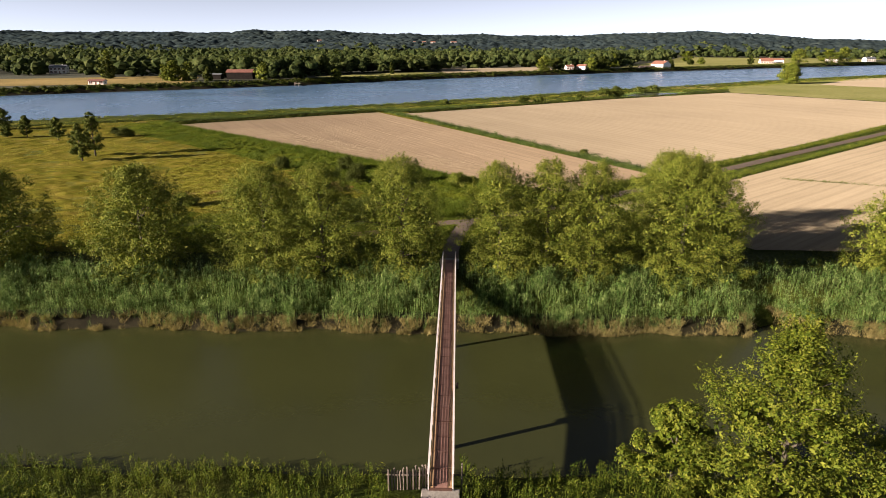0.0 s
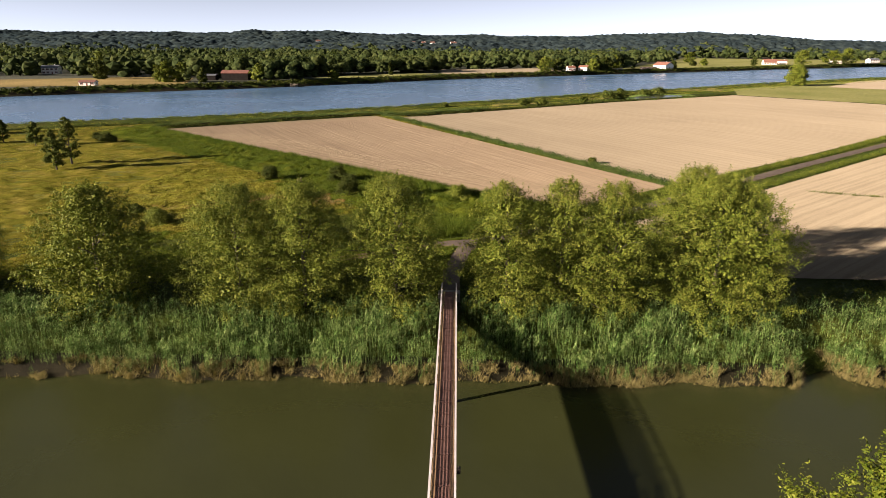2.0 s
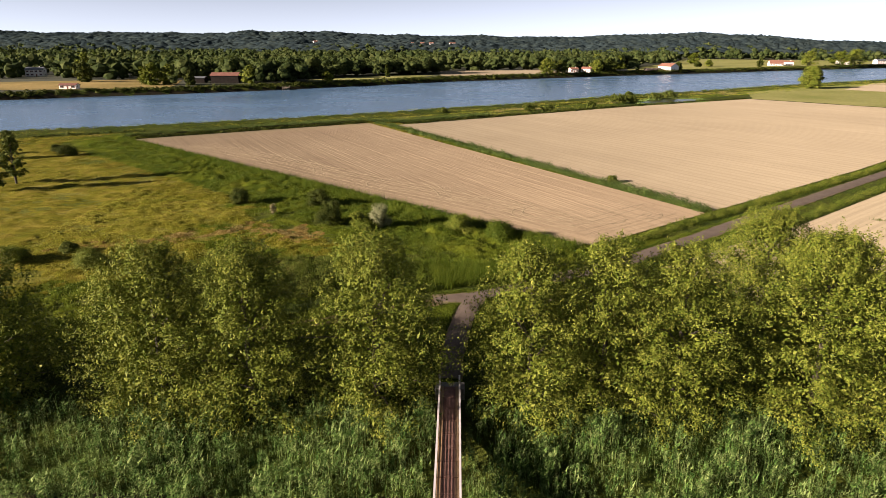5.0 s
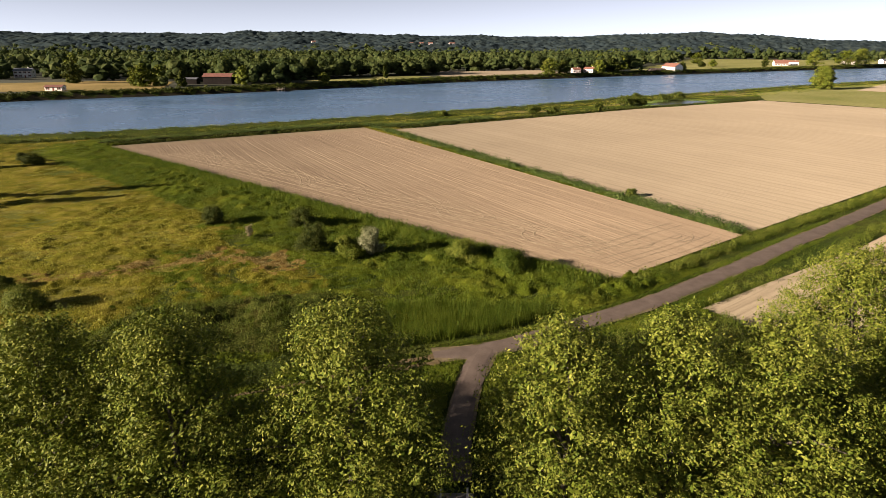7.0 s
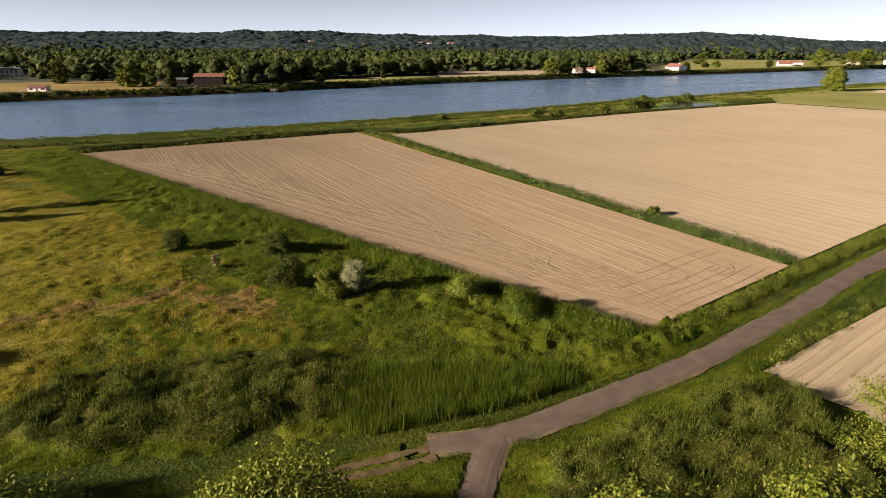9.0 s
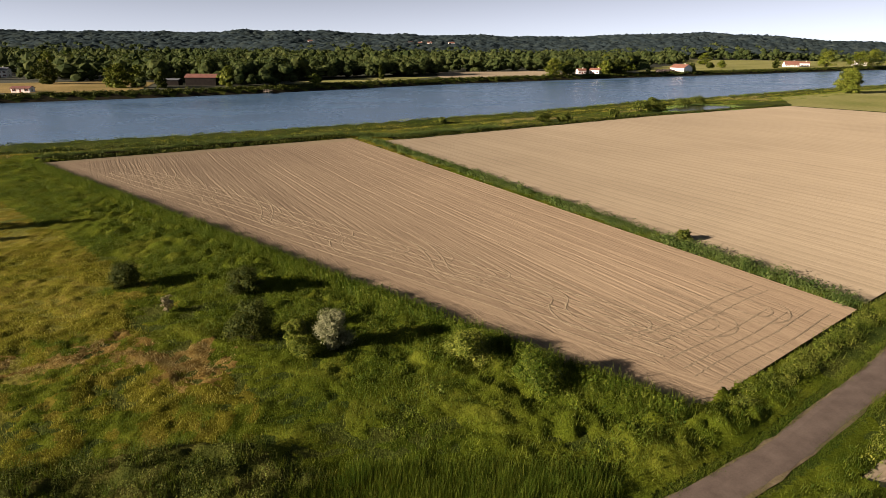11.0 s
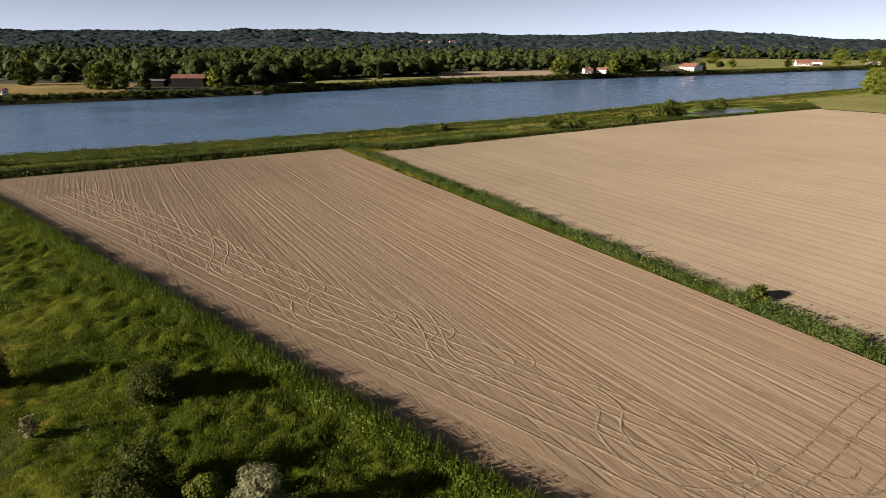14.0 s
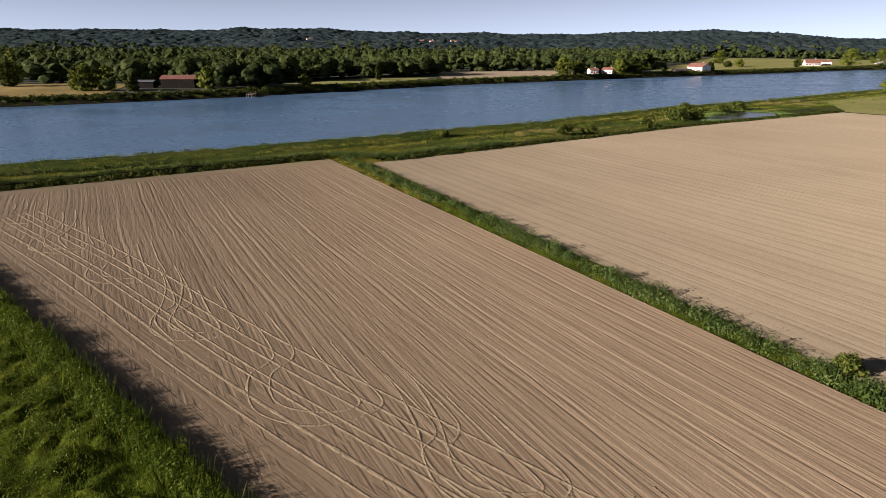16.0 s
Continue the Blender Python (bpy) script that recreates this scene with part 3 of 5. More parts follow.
def in_poly(x, y, poly, grow=0.0):
    c = np.mean(poly, axis=0)
    p = [(c[0] + (a - c[0]) * (1 + grow), c[1] + (b - c[1]) * (1 + grow)) for a, b in poly]
    hit = np.zeros(np.broadcast(x, y).shape, bool)
    j = len(p) - 1
    for i in range(len(p)):
        (xi, yi), (xj, yj) = p[i], p[j]
        hit ^= ((yi > y) != (yj > y)) & (x < (xj - xi) * (y - yi) / (yj - yi + 1e-12) + xi)
        j = i
    return hit


def to_line(x, y, line):
    """Distance from points to a polyline."""
    best = np.full(np.broadcast(x, y).shape, 1e9)
    for (ax, ay), (bx, by) in zip(line[:-1], line[1:]):
        dx, dy = bx - ax, by - ay
        t = np.clip(((x - ax) * dx + (y - ay) * dy) / (dx * dx + dy * dy), 0, 1)
        best = np.minimum(best, np.hypot(x - ax - t * dx, y - ay - t * dy))
    return best


ROAD = [(-2.0, 107.0), (2.9, 108.1), (7.1, 110.3), (12.4, 113.7), (18.0, 117.4), (24.7, 122.0), (31.8, 127.9), (40.6, 135.1), (51.8, 145.0), (66.1, 156.8), (91.4, 178.3), (143.5, 221.5), (230, 292), (340, 380)]
LANE = [(3.4, 108.6), (2.1, 104.5), (1.3, 100.5), (0.6, 96.2), (0.3, 91.6), (0.2, 88.0)]
NX, NY = len(XS), len(YS)
gx, gy = np.meshgrid(XS, YS)
gz = lay(gx, gy)
gv = np.stack([gx, gy, gz], axis=-1).reshape(-1, 3)
idx = np.arange(NX * NY).reshape(NY, NX)
gf = np.stack([idx[:-1, :-1], idx[:-1, 1:], idx[1:, 1:], idx[1:, :-1]], axis=-1).reshape(-1, 4)
me = bpy.data.meshes.new("ground")
me.vertices.add(len(gv))
me.vertices.foreach_set("co", gv.astype(np.float32).ravel())
me.loops.add(gf.size)
me.loops.foreach_set("vertex_index", gf.astype(np.int32).ravel())
me.polygons.add(len(gf))
me.polygons.foreach_set("loop_start", np.arange(len(gf), dtype=np.int32) * 4)
for key in ("grass", "meadow", "woodland_floor", "mud"):
    me.materials.append(M[key])
mid = gv[gf].mean(axis=1)
cx, cy, cz = mid.T
kind_of = np.zeros(len(gf), np.int32)
kind_of[(cy > 112) & (cy < near_bank(cx) - 38) & (cx < -34) & (to_line(cx, cy, [(22, 130), (-100, 238)]) > 14)] = 1
kind_of[cy > far_bank(cx) + 14] = 2
kind_of[((cy > 45) & (cy < 74) & (cz < -1.9)) | ((cz < -1.0) & (cy > 200))] = 3
me.polygons.foreach_set("material_index", kind_of)
me.polygons.foreach_set("use_smooth", np.ones(len(gf), bool))
me.update(calc_edges=True)
tagged(new("ground", me), "grassy river plain with mown, dry and rough patches", "ground", kind="structure")


def flat(name, poly, z, mat, label, category, kind="structure", wobble=0.0):
    """A flat sheet with a slightly uneven edge."""
    bm = bmesh.new()
    pts = []
    rnd = random.Random(len(poly) * 7 + int(poly[0][0]))
    for (ax, ay), (bx, by) in zip(poly, poly[1:] + poly[:1]):
        n = max(1, int(math.hypot(bx - ax, by - ay) / 3)) if wobble else 1
        for i in range(n):
            s = i / n
            w = wobble * rnd.uniform(-1, 1) if i else 0
            pts.append((ax + (bx - ax) * s + w, ay + (by - ay) * s + w, z))
    bm.faces.new([bm.verts.new(p) for p in pts])
    bmesh.ops.triangulate(bm, faces=bm.faces)
    ob = part(name, bm, mat, None)
    return tagged(ob, label, category, kind=kind)


def furrowed(name, poly, way, z, mat, label, category, depth, seed, step=0.2, n=60, pairs=4.2, calm=None, sink=None):
    """Tilled soil over a four-sided plot: drill rows and deeper pairs of wheelings, which waver along their run."""
    u, w = np.array([way.y, -way.x]), np.array([way.x, way.y])
    p = np.array(poly)
    pu, pw = p @ u, p @ w
    cols = np.linspace(pu.min() + 0.01, pu.max() - 0.01, int((pu.max() - pu.min()) / step))
    lo, hi = np.full(len(cols), 1e9), np.full(len(cols), -1e9)
    for i in range(len(p)):
        a0, a1, b0, b1 = pu[i], pu[i - 1], pw[i], pw[i - 1]
        ok = (cols >= min(a0, a1)) & (cols <= max(a0, a1))
        at = b0 + (cols - a0) / (a1 - a0 + 1e-9) * (b1 - b0)
        lo, hi = np.where(ok, np.minimum(lo, at), lo), np.where(ok, np.maximum(hi, at), hi)
    t = np.linspace(0, 1, n)
    run = lo[:, None] + (hi - lo)[:, None] * t
    across = np.broadcast_to(cols[:, None], run.shape)
    wob = across + 0.35 * np.sin(run * 0.045 + across * 0.03 + seed) + 0.12 * np.sin(run * 0.21 + across * 0.4)
    rn = np.random.default_rng(seed)
    slot = np.floor(wob / 0.78).astype(int)
    deep = rn.uniform(0.25, 1.0, 4000)[slot % 4000]
    drill = -deep * np.clip(np.cos(wob / 0.78 * 2 * math.pi), 0, 1)
    pair = np.mod(wob + 0.9 * np.sin(np.floor(wob / pairs) * 2.3), pairs)
    wheels = -np.exp(-((pair - 0.8) / 0.17) ** 2) - 0.8 * np.exp(-((pair - 2.9) / 0.17) ** 2) + 0.8 * np.exp(-((pair - 1.2) / 0.22) ** 2) + 0.5 * np.exp(-((pair - 3.3) / 0.22) ** 2)
    swell = 0.6 + 0.4 * np.sin(run * 0.06 + 3.1 * np.sin(across * 0.11)) * np.sin(across * 0.35 + 1.4 * np.sin(run * 0.02))
    gx_, gy_ = across * u[0] + run * w[0], across * u[1] + run * w[1]
    amp = depth * (1.0 if calm is None else calm(gx_, gy_))
    zz = z + amp * (0.13 * drill + 0.62 * wheels * swell) + depth * 0.12 * rn.normal(size=run.shape)
    if sink is not None:
        zz = zz - sink(gx_, gy_)
    co = np.stack([gx_, gy_, zz], axis=-1).reshape(-1, 3)
    ix = np.arange(len(cols) * n).reshape(len(cols), n)
    fc = np.stack([ix[:-1, :-1], ix[1:, :-1], ix[1:, 1:], ix[:-1, 1:]], axis=-1).reshape(-1, 4)
    data = bpy.data.meshes.new(name)
    data.from_pydata(co.tolist(), [], fc.tolist())
    data.update()
    return tagged(part(name, data, mat, None), label, category, kind="structure")


INNER = [(29.0, 134.7), (-92.5, 242.6)]  # where the rows give way to the headland
EDGE = [(18.6, 125.9), (-105.0, 233.9)]  # the foot of the first field's leafy fringe
furrowed("field_1", FIELD_1, ROW, 0.235, M["soil_brown"], "bare tan field with drilled rows and wheel marks", "field", 0.066, 3, calm=lambda x, y: 0.25 + 0.75 * smooth((np.minimum(to_line(x, y, EDGE) - 1, to_line(x, y, [(19.6, 126.9), (46.0, 148.8)])) - 6 - 6 * value_noise(x, y, 4.0, 2)) / 5))
furrowed("headland_1", [(19.6, 126.9), (29.0, 134.7), (-92.5, 242.6), (-104.2, 234.7)], Vector((-0.752, 0.659, 0)), 0.24, M["soil_head"], "bare headland of the field with rows along its edge", "headland", 0.035, 5, pairs=3.4, sink=lambda x, y: 0.07 * (1 - smooth((to_line(x, y, INNER) - 6.5 * value_noise(x, y, 3.2, 8)) / 2.0)))
furrowed("headland_2", [(-103.0, 235.6), (-33.6, 282.0), (-29.6, 275.3), (-99.3, 230.2)], Vector((0.83, 0.555, 0)), 0.275, M["soil_end"], "bare headland at the far end of the field", "headland", 0.035, 7, n=90, sink=lambda x, y: 0.10 * (1 - smooth((to_line(x, y, [(-29.6, 275.3), (-99.3, 230.2)]) - 2.5 * value_noise(x, y, 4.0, 8)) / 2.0)))
flat("field_2", FIELD_2, 0.16, M["soil"], "wide bare tan field of drilled soil", "field", wobble=0.18)
flat("field_3", FIELD_3, 0.16, M["soil_side"], "bare tan field beside the narrow road", "field", wobble=0.18)


def ribbon(name, line, width, z, mat, label, category, raise_mid=0.04, res=1.5, jag=0.12, seed=1, lugs=0.0):
    """A strip with worn edges along a line, smoothed."""
    pts = [Vector((*p, 0)) for p in line]
    fine = []
    for i in range(len(pts) - 1):
        p0, p1, p2, p3 = pts[max(i - 1, 0)], pts[i], pts[i + 1], pts[min(i + 2, len(pts) - 1)]
        n = max(2, int((p2 - p1).length / res))
        for k in range(n):
            t = k / n
            fine.append(0.5 * ((2 * p1) + (p2 - p0) * t + (2 * p0 - 5 * p1 + 4 * p2 - p3) * t * t + (3 * p1 - p0 - 3 * p2 + p3) * t ** 3))
    fine.append(pts[-1])
    rnd = random.Random(seed)
    bm, rows = bmesh.new(), []
    for i, p in enumerate(fine):
        d = (fine[min(i + 1, len(fine) - 1)] - fine[max(i - 1, 0)]).normalized()
        s = Vector((d.y, -d.x, 0))
        w = width(i / (len(fine) - 1)) if callable(width) else width
        row = []
        for u in ((-1, 0, 1) if lugs else (-1, -0.55, 0, 0.55, 1)):
            q = p + s * (u * w / 2 + (rnd.uniform(-jag, jag) if abs(u) == 1 else 0))
            row.append(bm.verts.new((q.x, q.y, z + raise_mid * (1 - u * u) - (0.03 if abs(u) == 1 and raise_mid > 0 else 0.0) + (lugs if i % 2 else 0.0))))
        rows.append(row)
    for a, b in zip(rows[:-1], rows[1:]):
        for i in range(len(a) - 1):
            bm.faces.new((a[i], a[i + 1], b[i + 1], b[i]))
    return tagged(part(name, bm, mat, None), label, category, kind="structure")


ribbon("road_verge", ROAD, 3.1, 0.10, M["gravel"], "dusty pale verge along the narrow road", "verge", jag=0.16, seed=3)
ribbon("lane_verge", LANE, lambda t: 2.7 - 0.4 * t, 0.11, M["gravel"], "dusty pale verge beside the lane to the bridge", "verge", jag=0.14, seed=4)
ribbon("road", ROAD, lambda t: 2.65 * min(1.0, 0.55 + 75 * t), 0.135, M["asphalt"], "narrow pinkish-grey asphalt road between the fields", "road")
ribbon("lane", LANE, lambda t: 2.25 - 0.25 * t, 0.15, M["asphalt"], "worn asphalt lane leading to the footbridge", "lane", seed=5)

TRACK = [(-1.6, 106.2), (-5.5, 104.6), (-9.3, 102.9), (-14, 100.4), (-22, 97.2)]
for side in (-0.62, 0.62):
    ribbon("dirt_track", [(x + 0.36 * side, y - 0.93 * side) for x, y in TRACK], lambda t: 0.75 - 0.35 * t, 0.135, M["dirt"], "brown wheel rut of a track running on from the road into the scrub", "track", raise_mid=0.01, jag=0.22, res=0.5, seed=8)

# waters
bm = bmesh.new()
bm.faces.new([bm.verts.new(p) for p in ((-900, 40, CANAL_Z), (900, 40, CANAL_Z), (900, 80, CANAL_Z), (-900, 80, CANAL_Z))])
tagged(part("canal_water", bm, M["canal_water"], None), "still brown-green canal water", "water", kind="structure")
bm = bmesh.new()
xs = sorted(set(NEAR_X + FAR_X))
lo = [bm.verts.new((x, float(near_bank(x)) - 14, RIVER_Z)) for x in xs]
hi = [bm.verts.new((x, float(far_bank(x)) + 10, RIVER_Z)) for x in xs]
for i in range(len(xs) - 1):
    bm.faces.new((lo[i], lo[i + 1], hi[i + 1], hi[i]))
tagged(part("river_water", bm, M["river_water"], None), "wide rippled blue river", "water", kind="structure")
flat("pond_water", [(96, 376), (110, 371.5), (128, 386), (134, 399), (121, 404), (106, 392)], 0.12, M["canal_water"], "small pond beside the field", "pond")

# meadows and far fields
flat("right_meadow", [(167.5, 405.5), (224.5, 343.5), (244.5, 322), (330, 390), (420, 480), (392, 600), (300, 540), (187, 459)], 0.14, M["pasture"], "bright green pasture by the river", "meadow", wobble=1.0)
flat("right_field", [(262, 482), (296, 452), (420, 520), (400, 600), (330, 560)], 0.19, M["soil"], "pale bare field near the river", "field", wobble=0.8)
flat("far_field_hay", [(-330, 410), (-291, 431), (-200, 455), (-190, 470), (-215, 545), (-250, 560), (-346, 510), (-440, 470), (-420, 350)], 1.1, M["hay"], "golden mown hay field across the river", "field", wobble=1.0)
flat("far_field_mid", [(-12, 622), (-20, 735), (100, 790), (112, 700)], 1.1, M["soil"], "pale mown field across the river", "field", wobble=1.0)
flat("far_field_right", [(185, 760), (271, 810), (430, 905), (620, 1040), (760, 1200), (600, 1290), (440, 1330), (330, 1050), (215, 850)], 1.1, M["pasture"], "open pasture beside the farmhouses", "field", wobble=1.5)
flat("far_field_strip", [(-112, 535), (-40, 595), (-18, 640), (-60, 640), (-118, 560)], 1.1, M["pasture"], "narrow grass strip on the far bank", "field", wobble=1.0)
OPEN = [[(-330, 400), (-200, 450), (-190, 470), (-215, 545), (-250, 565), (-346, 515), (-440, 475), (-420, 340)], [(-12, 600), (-20, 735), (100, 790), (125, 690)], [(150, 735), (271, 800), (430, 895), (620, 1030), (760, 1200), (600, 1290), (440, 1330), (330, 1050), (205, 850)], [(-112, 520), (-40, 580), (-5, 620), (-10, 645), (-60, 640), (-118, 560)]]


# ---- the footbridge ----
def deck_z(y):
    """Level from the near pier to the far bank, and a ramp down to the near bank."""
    near = max(0.0, 49.5 - y)
    return 1.36 - 0.080 * (math.sqrt(near * near + 0.6) - 0.775 if near else 0)


def slab(x0, x1, y0, y1, dz0, dz1):
    """A box that follows the deck's camber."""
    bm = bmesh.new()
    n = max(1, round((y1 - y0) / 1.7))
    rows = []
    for i in range(n + 1):
        y = y0 + (y1 - y0) * i / n
        z = deck_z(y)
        rows.append([bm.verts.new((x, y, z + dz)) for x, dz in ((x0, dz0), (x1, dz0), (x1, dz1), (x0, dz1))])
    for a, b in zip(rows[:-1], rows[1:]):
        for i in range(4):
            j = (i + 1) % 4
            bm.faces.new((a[i], a[j], b[j], b[i]))
    bm.faces.new(rows[0])
    bm.faces.new(rows[-1])
    return bm


bridge = top("footbridge", "long narrow footbridge with red-brown deck and pale rails over the canal", "bridge", m=pose(0.12, 0, 0, 0, 0, 0))
Y0, Y1 = 39.5, 84.5
for x in (-0.62, 0.62):
    part("girder", slab(x - 0.09, x + 0.09, Y0, Y1, -0.82, -0.13), M["rust_iron"], bridge, "dark rusty steel girder")
BAY = 1.73
for i in range(26):
    y = Y0 + i * BAY
    part("deck_panel", slab(-0.46, 0.46, y + 0.03, y + BAY - 0.03, -0.10, 0.0), M["deck"], bridge)
    part("cross_beam", slab(-0.78, 0.78, y - 0.05, y + 0.05, -0.30, -0.115), M["rust_iron"], bridge)
    for s in (-1, 1):
        part("edge_board", slab(min(s * 0.50, s * 0.76), max(s * 0.50, s * 0.76), y + 0.02, y + BAY - 0.02, -0.09, 0.02), M["kerb_wood"], bridge, "tan wooden edge board")
for s in (-1, 1):
    # dark strips stand for lines along the deck, the left one a rail shadow
    part("deck_dark_strip", slab(s * 0.48 - 0.018, s * 0.48 + 0.018, Y0, Y1, -0.10, 0.075), M["rust_iron"], bridge)
    rail = part("handrail", slab(s * 0.83 - 0.07, s * 0.83 + 0.07, Y0, Y1, 1.03, 1.10), M["rail_paint"], bridge, "pale painted handrail")
    for dz in (0.06, 0.14, 0.22, 0.30, 0.38, 0.46, 0.54, 0.62, 0.70, 0.78):
        part("rail_bar", slab(s * 0.83 - 0.012, s * 0.83 + 0.012, Y0, Y1, dz, dz + 0.045), M["rail_paint"], bridge)
    for i in range(27):
        y = Y0 + i * BAY
        z = deck_z(min(y, Y1))
        part("post", boxed(s * 0.83 - 0.035, s * 0.83 + 0.035, y - 0.03, y + 0.03, z - 0.3, z + 1.06, bevel=0.01), M["rail_paint"], bridge)
for y in (49.2, 67.8):
    pier = part("pier", boxed(-0.8, 0.8, y - 0.35, y + 0.35, deck_z(y) - 1.17, deck_z(y) - 0.825, bevel=0.04), M["concrete"], bridge, "concrete pier on piles")
    for s in (-1, 1):
        bm = bmesh.new()
        tube(bm, (s * 0.22, y, -5.4), (s * 0.22, y, deck_z(y) - 1.12), 0.15, 0.15, 10)
        part("pile", bm, M["concrete"], pier)
part("junction_box", boxed(0.95, 1.2, 51.6, 52.0, deck_z(51.8) - 0.35, deck_z(51.8) + 0.05, bevel=0.02), M["dark_wood"], bridge, "small dark box on the rail")
for y, up in ((39.1, 0.33), (85.1, 1.1)):
    part("abutment", boxed(-1.3, 1.3, y - 0.6, y + 0.6, -3.0, up, bevel=0.04), M["concrete"], bridge, "concrete abutment")

fence = top("palisade_fence", "weathered grey wooden palisade beside the bridge end", "fence")
rnd = random.Random(5)
for i in range(13):
    x, y = -0.98 - i * 0.21, 40.9 - i * 0.05 + rnd.uniform(-0.05, 0.05)
    bm = bmesh.new()
    h = 1.2 + rnd.uniform(-0.2, 0.15)
    tube(bm, (x, y, -1.2), (x + rnd.uniform(-0.05, 0.05), y, h), 0.07, 0.06, 7)
    tube(bm, (x, y, h - 0.02), (x, y, h + 0.08), 0.06, 0.015, 7)
    part("stake", bm, M["old_wood"], fence)
part("fence_rail", boxed(-3.7, -0.95, 40.93, 40.99, 0.35, 0.45, bevel=0.01), M["old_wood"], fence)
bm = bmesh.new()
tube(bm, (1.55, 40.6, -1.2), (1.57, 40.6, 1.7), 0.06, 0.05, 7)
tagged(part("wooden_post", bm, M["old_wood"], None), "lone weathered wooden post by the bridge end", "post")

# ---- the row of trees along the canal ----
# the tree at (37.0, 92.5) is added to fill the shadow on field_3
ROW_TREES = [(-61.8, 84.5, 14.2, 8.0), (-40.8, 83.2, 14.6, 7.2), (-24.4, 83.6, 14.9, 6.8), (-16.6, 83.0, 15.2, 6.3), (-6.2, 83.4, 16.2, 6.5), (6.7, 83.2, 15.2, 5.7), (13.0, 83.8, 15.4, 5.9), (19.0, 83.4, 15.3, 5.8), (30.8, 83.8, 15.9, 8.3), (34.2, 101.0, 13.8, 6.8), (37.0, 92.5, 13.0, 5.8), (60.5, 84.5, 13.0, 7.6)]
for i, (x, y, h, r) in enumerate(ROW_TREES):
    near = 2 <= i <= 9
    tree(x, y, -0.5, h, r, 20 + i, "broad leafy green tree with low branches on the canal bank", leaves=int((1020 if near else 560) * r * r) + 6000, leaf=0.165 if near else 0.22, low=0.0, wide=0.42, count=int(120 * r), group="trees along the canal", size=0.80 / r, k=4, tip=0.22, reach=(0.08, 0.2))
tree(22.4, 39.2, -0.4, 13.2, 6.4, 61, "bright leafy tree with open branches on the near bank", leaves=46000, leaf=0.16, material="leaf_light", low=0.02, wide=0.14, count=330, tip=0.06, size=0.11, k=4, reach=(0.12, 0.34))
tree(16.6, 42.3, -1.2, 6.6, 3.0, 63, "leafy young tree beside a larger one on the near bank", leaves=18000, leaf=0.18, material="leaf_light", low=0.03, count=80)
tree(33.5, 38.0, -0.4, 9.0, 6.0, 62, "dark leafy tree on the near bank", leaves=13000, leaf=0.32, low=0.05, count=90)

# ---- bushes on the meadow ----
MEADOW_BUSHES = [(-40.8, 153.7, 3.1, 2.1, "leaf_dark"), (-25.2, 151.6, 3.6, 2.5, "leaf_dark"), (-20.9, 140.0, 4.3, 2.8, "leaf_dark"), (1.2, 135.6, 3.0, 2.6, "leaf"), (7.6, 131.0, 3.1, 2.7, "weed"), (-14.4, 135.9, 2.0, 1.8, "leaf_light"), (-16.2, 138.6, 2.6, 1.3, "leaf"), (-105.5, 206.5, 2.6, 3.2, "leaf_dark"), (-111, 211, 2.2, 1.8, "leaf_dark"), (-56.2, 123.6, 1.6, 1.4, "bramble"), (-49.5, 117.5, 2.0, 2.8, "leaf"), (-62, 119, 2.4, 3.0, "leaf")]
for i, (x, y, h, r, k) in enumerate(MEADOW_BUSHES):
    word = {"leaf": "rounded green", "weed": "yellowish green", "leaf_light": "fresh green", "leaf_dark": "rounded dark green", "bramble": "low brownish green"}[k]
    bush(x, y, h, r, 100 + i, word + " bush standing in the meadow grass", material=k, group="meadow bushes")
bush(-11.9, 137.2, 4.9, 1.9, 134, "silvery willow bush in the meadow", leaves=16000, leaf=0.16, half=0.2, material="leaf_silver", category="willow", name="willow_bush")
bush(-32.4, 146.3, 2.4, 0.8, 131, "small dead pale shrub in the meadow", leaves=500, leaf=0.16, material="leaf_dry", category="shrub", name="dead_shrub")
for i, (x, y, h, r) in enumerate([(-95.4, 170.2, 11.8, 2.5), (-94.6, 162.6, 9.6, 2.5), (-122.5, 198.2, 7.2, 2.2), (-136, 204, 7.0, 1.9), (-141, 202, 4.5, 1.6), (-156, 222, 7.5, 3.0)]):
    tree(x, y, 0, h, r, 140 + i, "slender dark tree with sparse foliage in the meadow", leaves=6500, leaf=0.26, material="bramble", low=0.14, count=70, group="meadow trees", tip=0.12, size=0.2)
for i, (x, y, h, r) in enumerate([(34.0, 330, 3.4, 3.2), (42.5, 333, 3.0, 3.0), (66, 352, 2.6, 2.6), (84, 374, 3.9, 5.4), (92, 377, 3.4, 4.2), (112, 402, 3.2, 5.0), (98, 406, 3.0, 4.0), (35.4, 175.6, 1.5, 1.6), (122, 411, 3.2, 5.0), (-5, 326, 1.6, 2.0)]):
    bush(x, y, h, r, 160 + i, "dark green bush on the strip beside the river", leaves=2600, leaf=0.42 if y > 200 else 0.2, material="bramble", group="riverside bushes")
tree(247.5, 497, 0.4, 14.5, 7.4, 180, "round solitary tree on the river bank", leaves=17000, leaf=0.6, material="leaf", low=0.02, count=130, size=0.24)


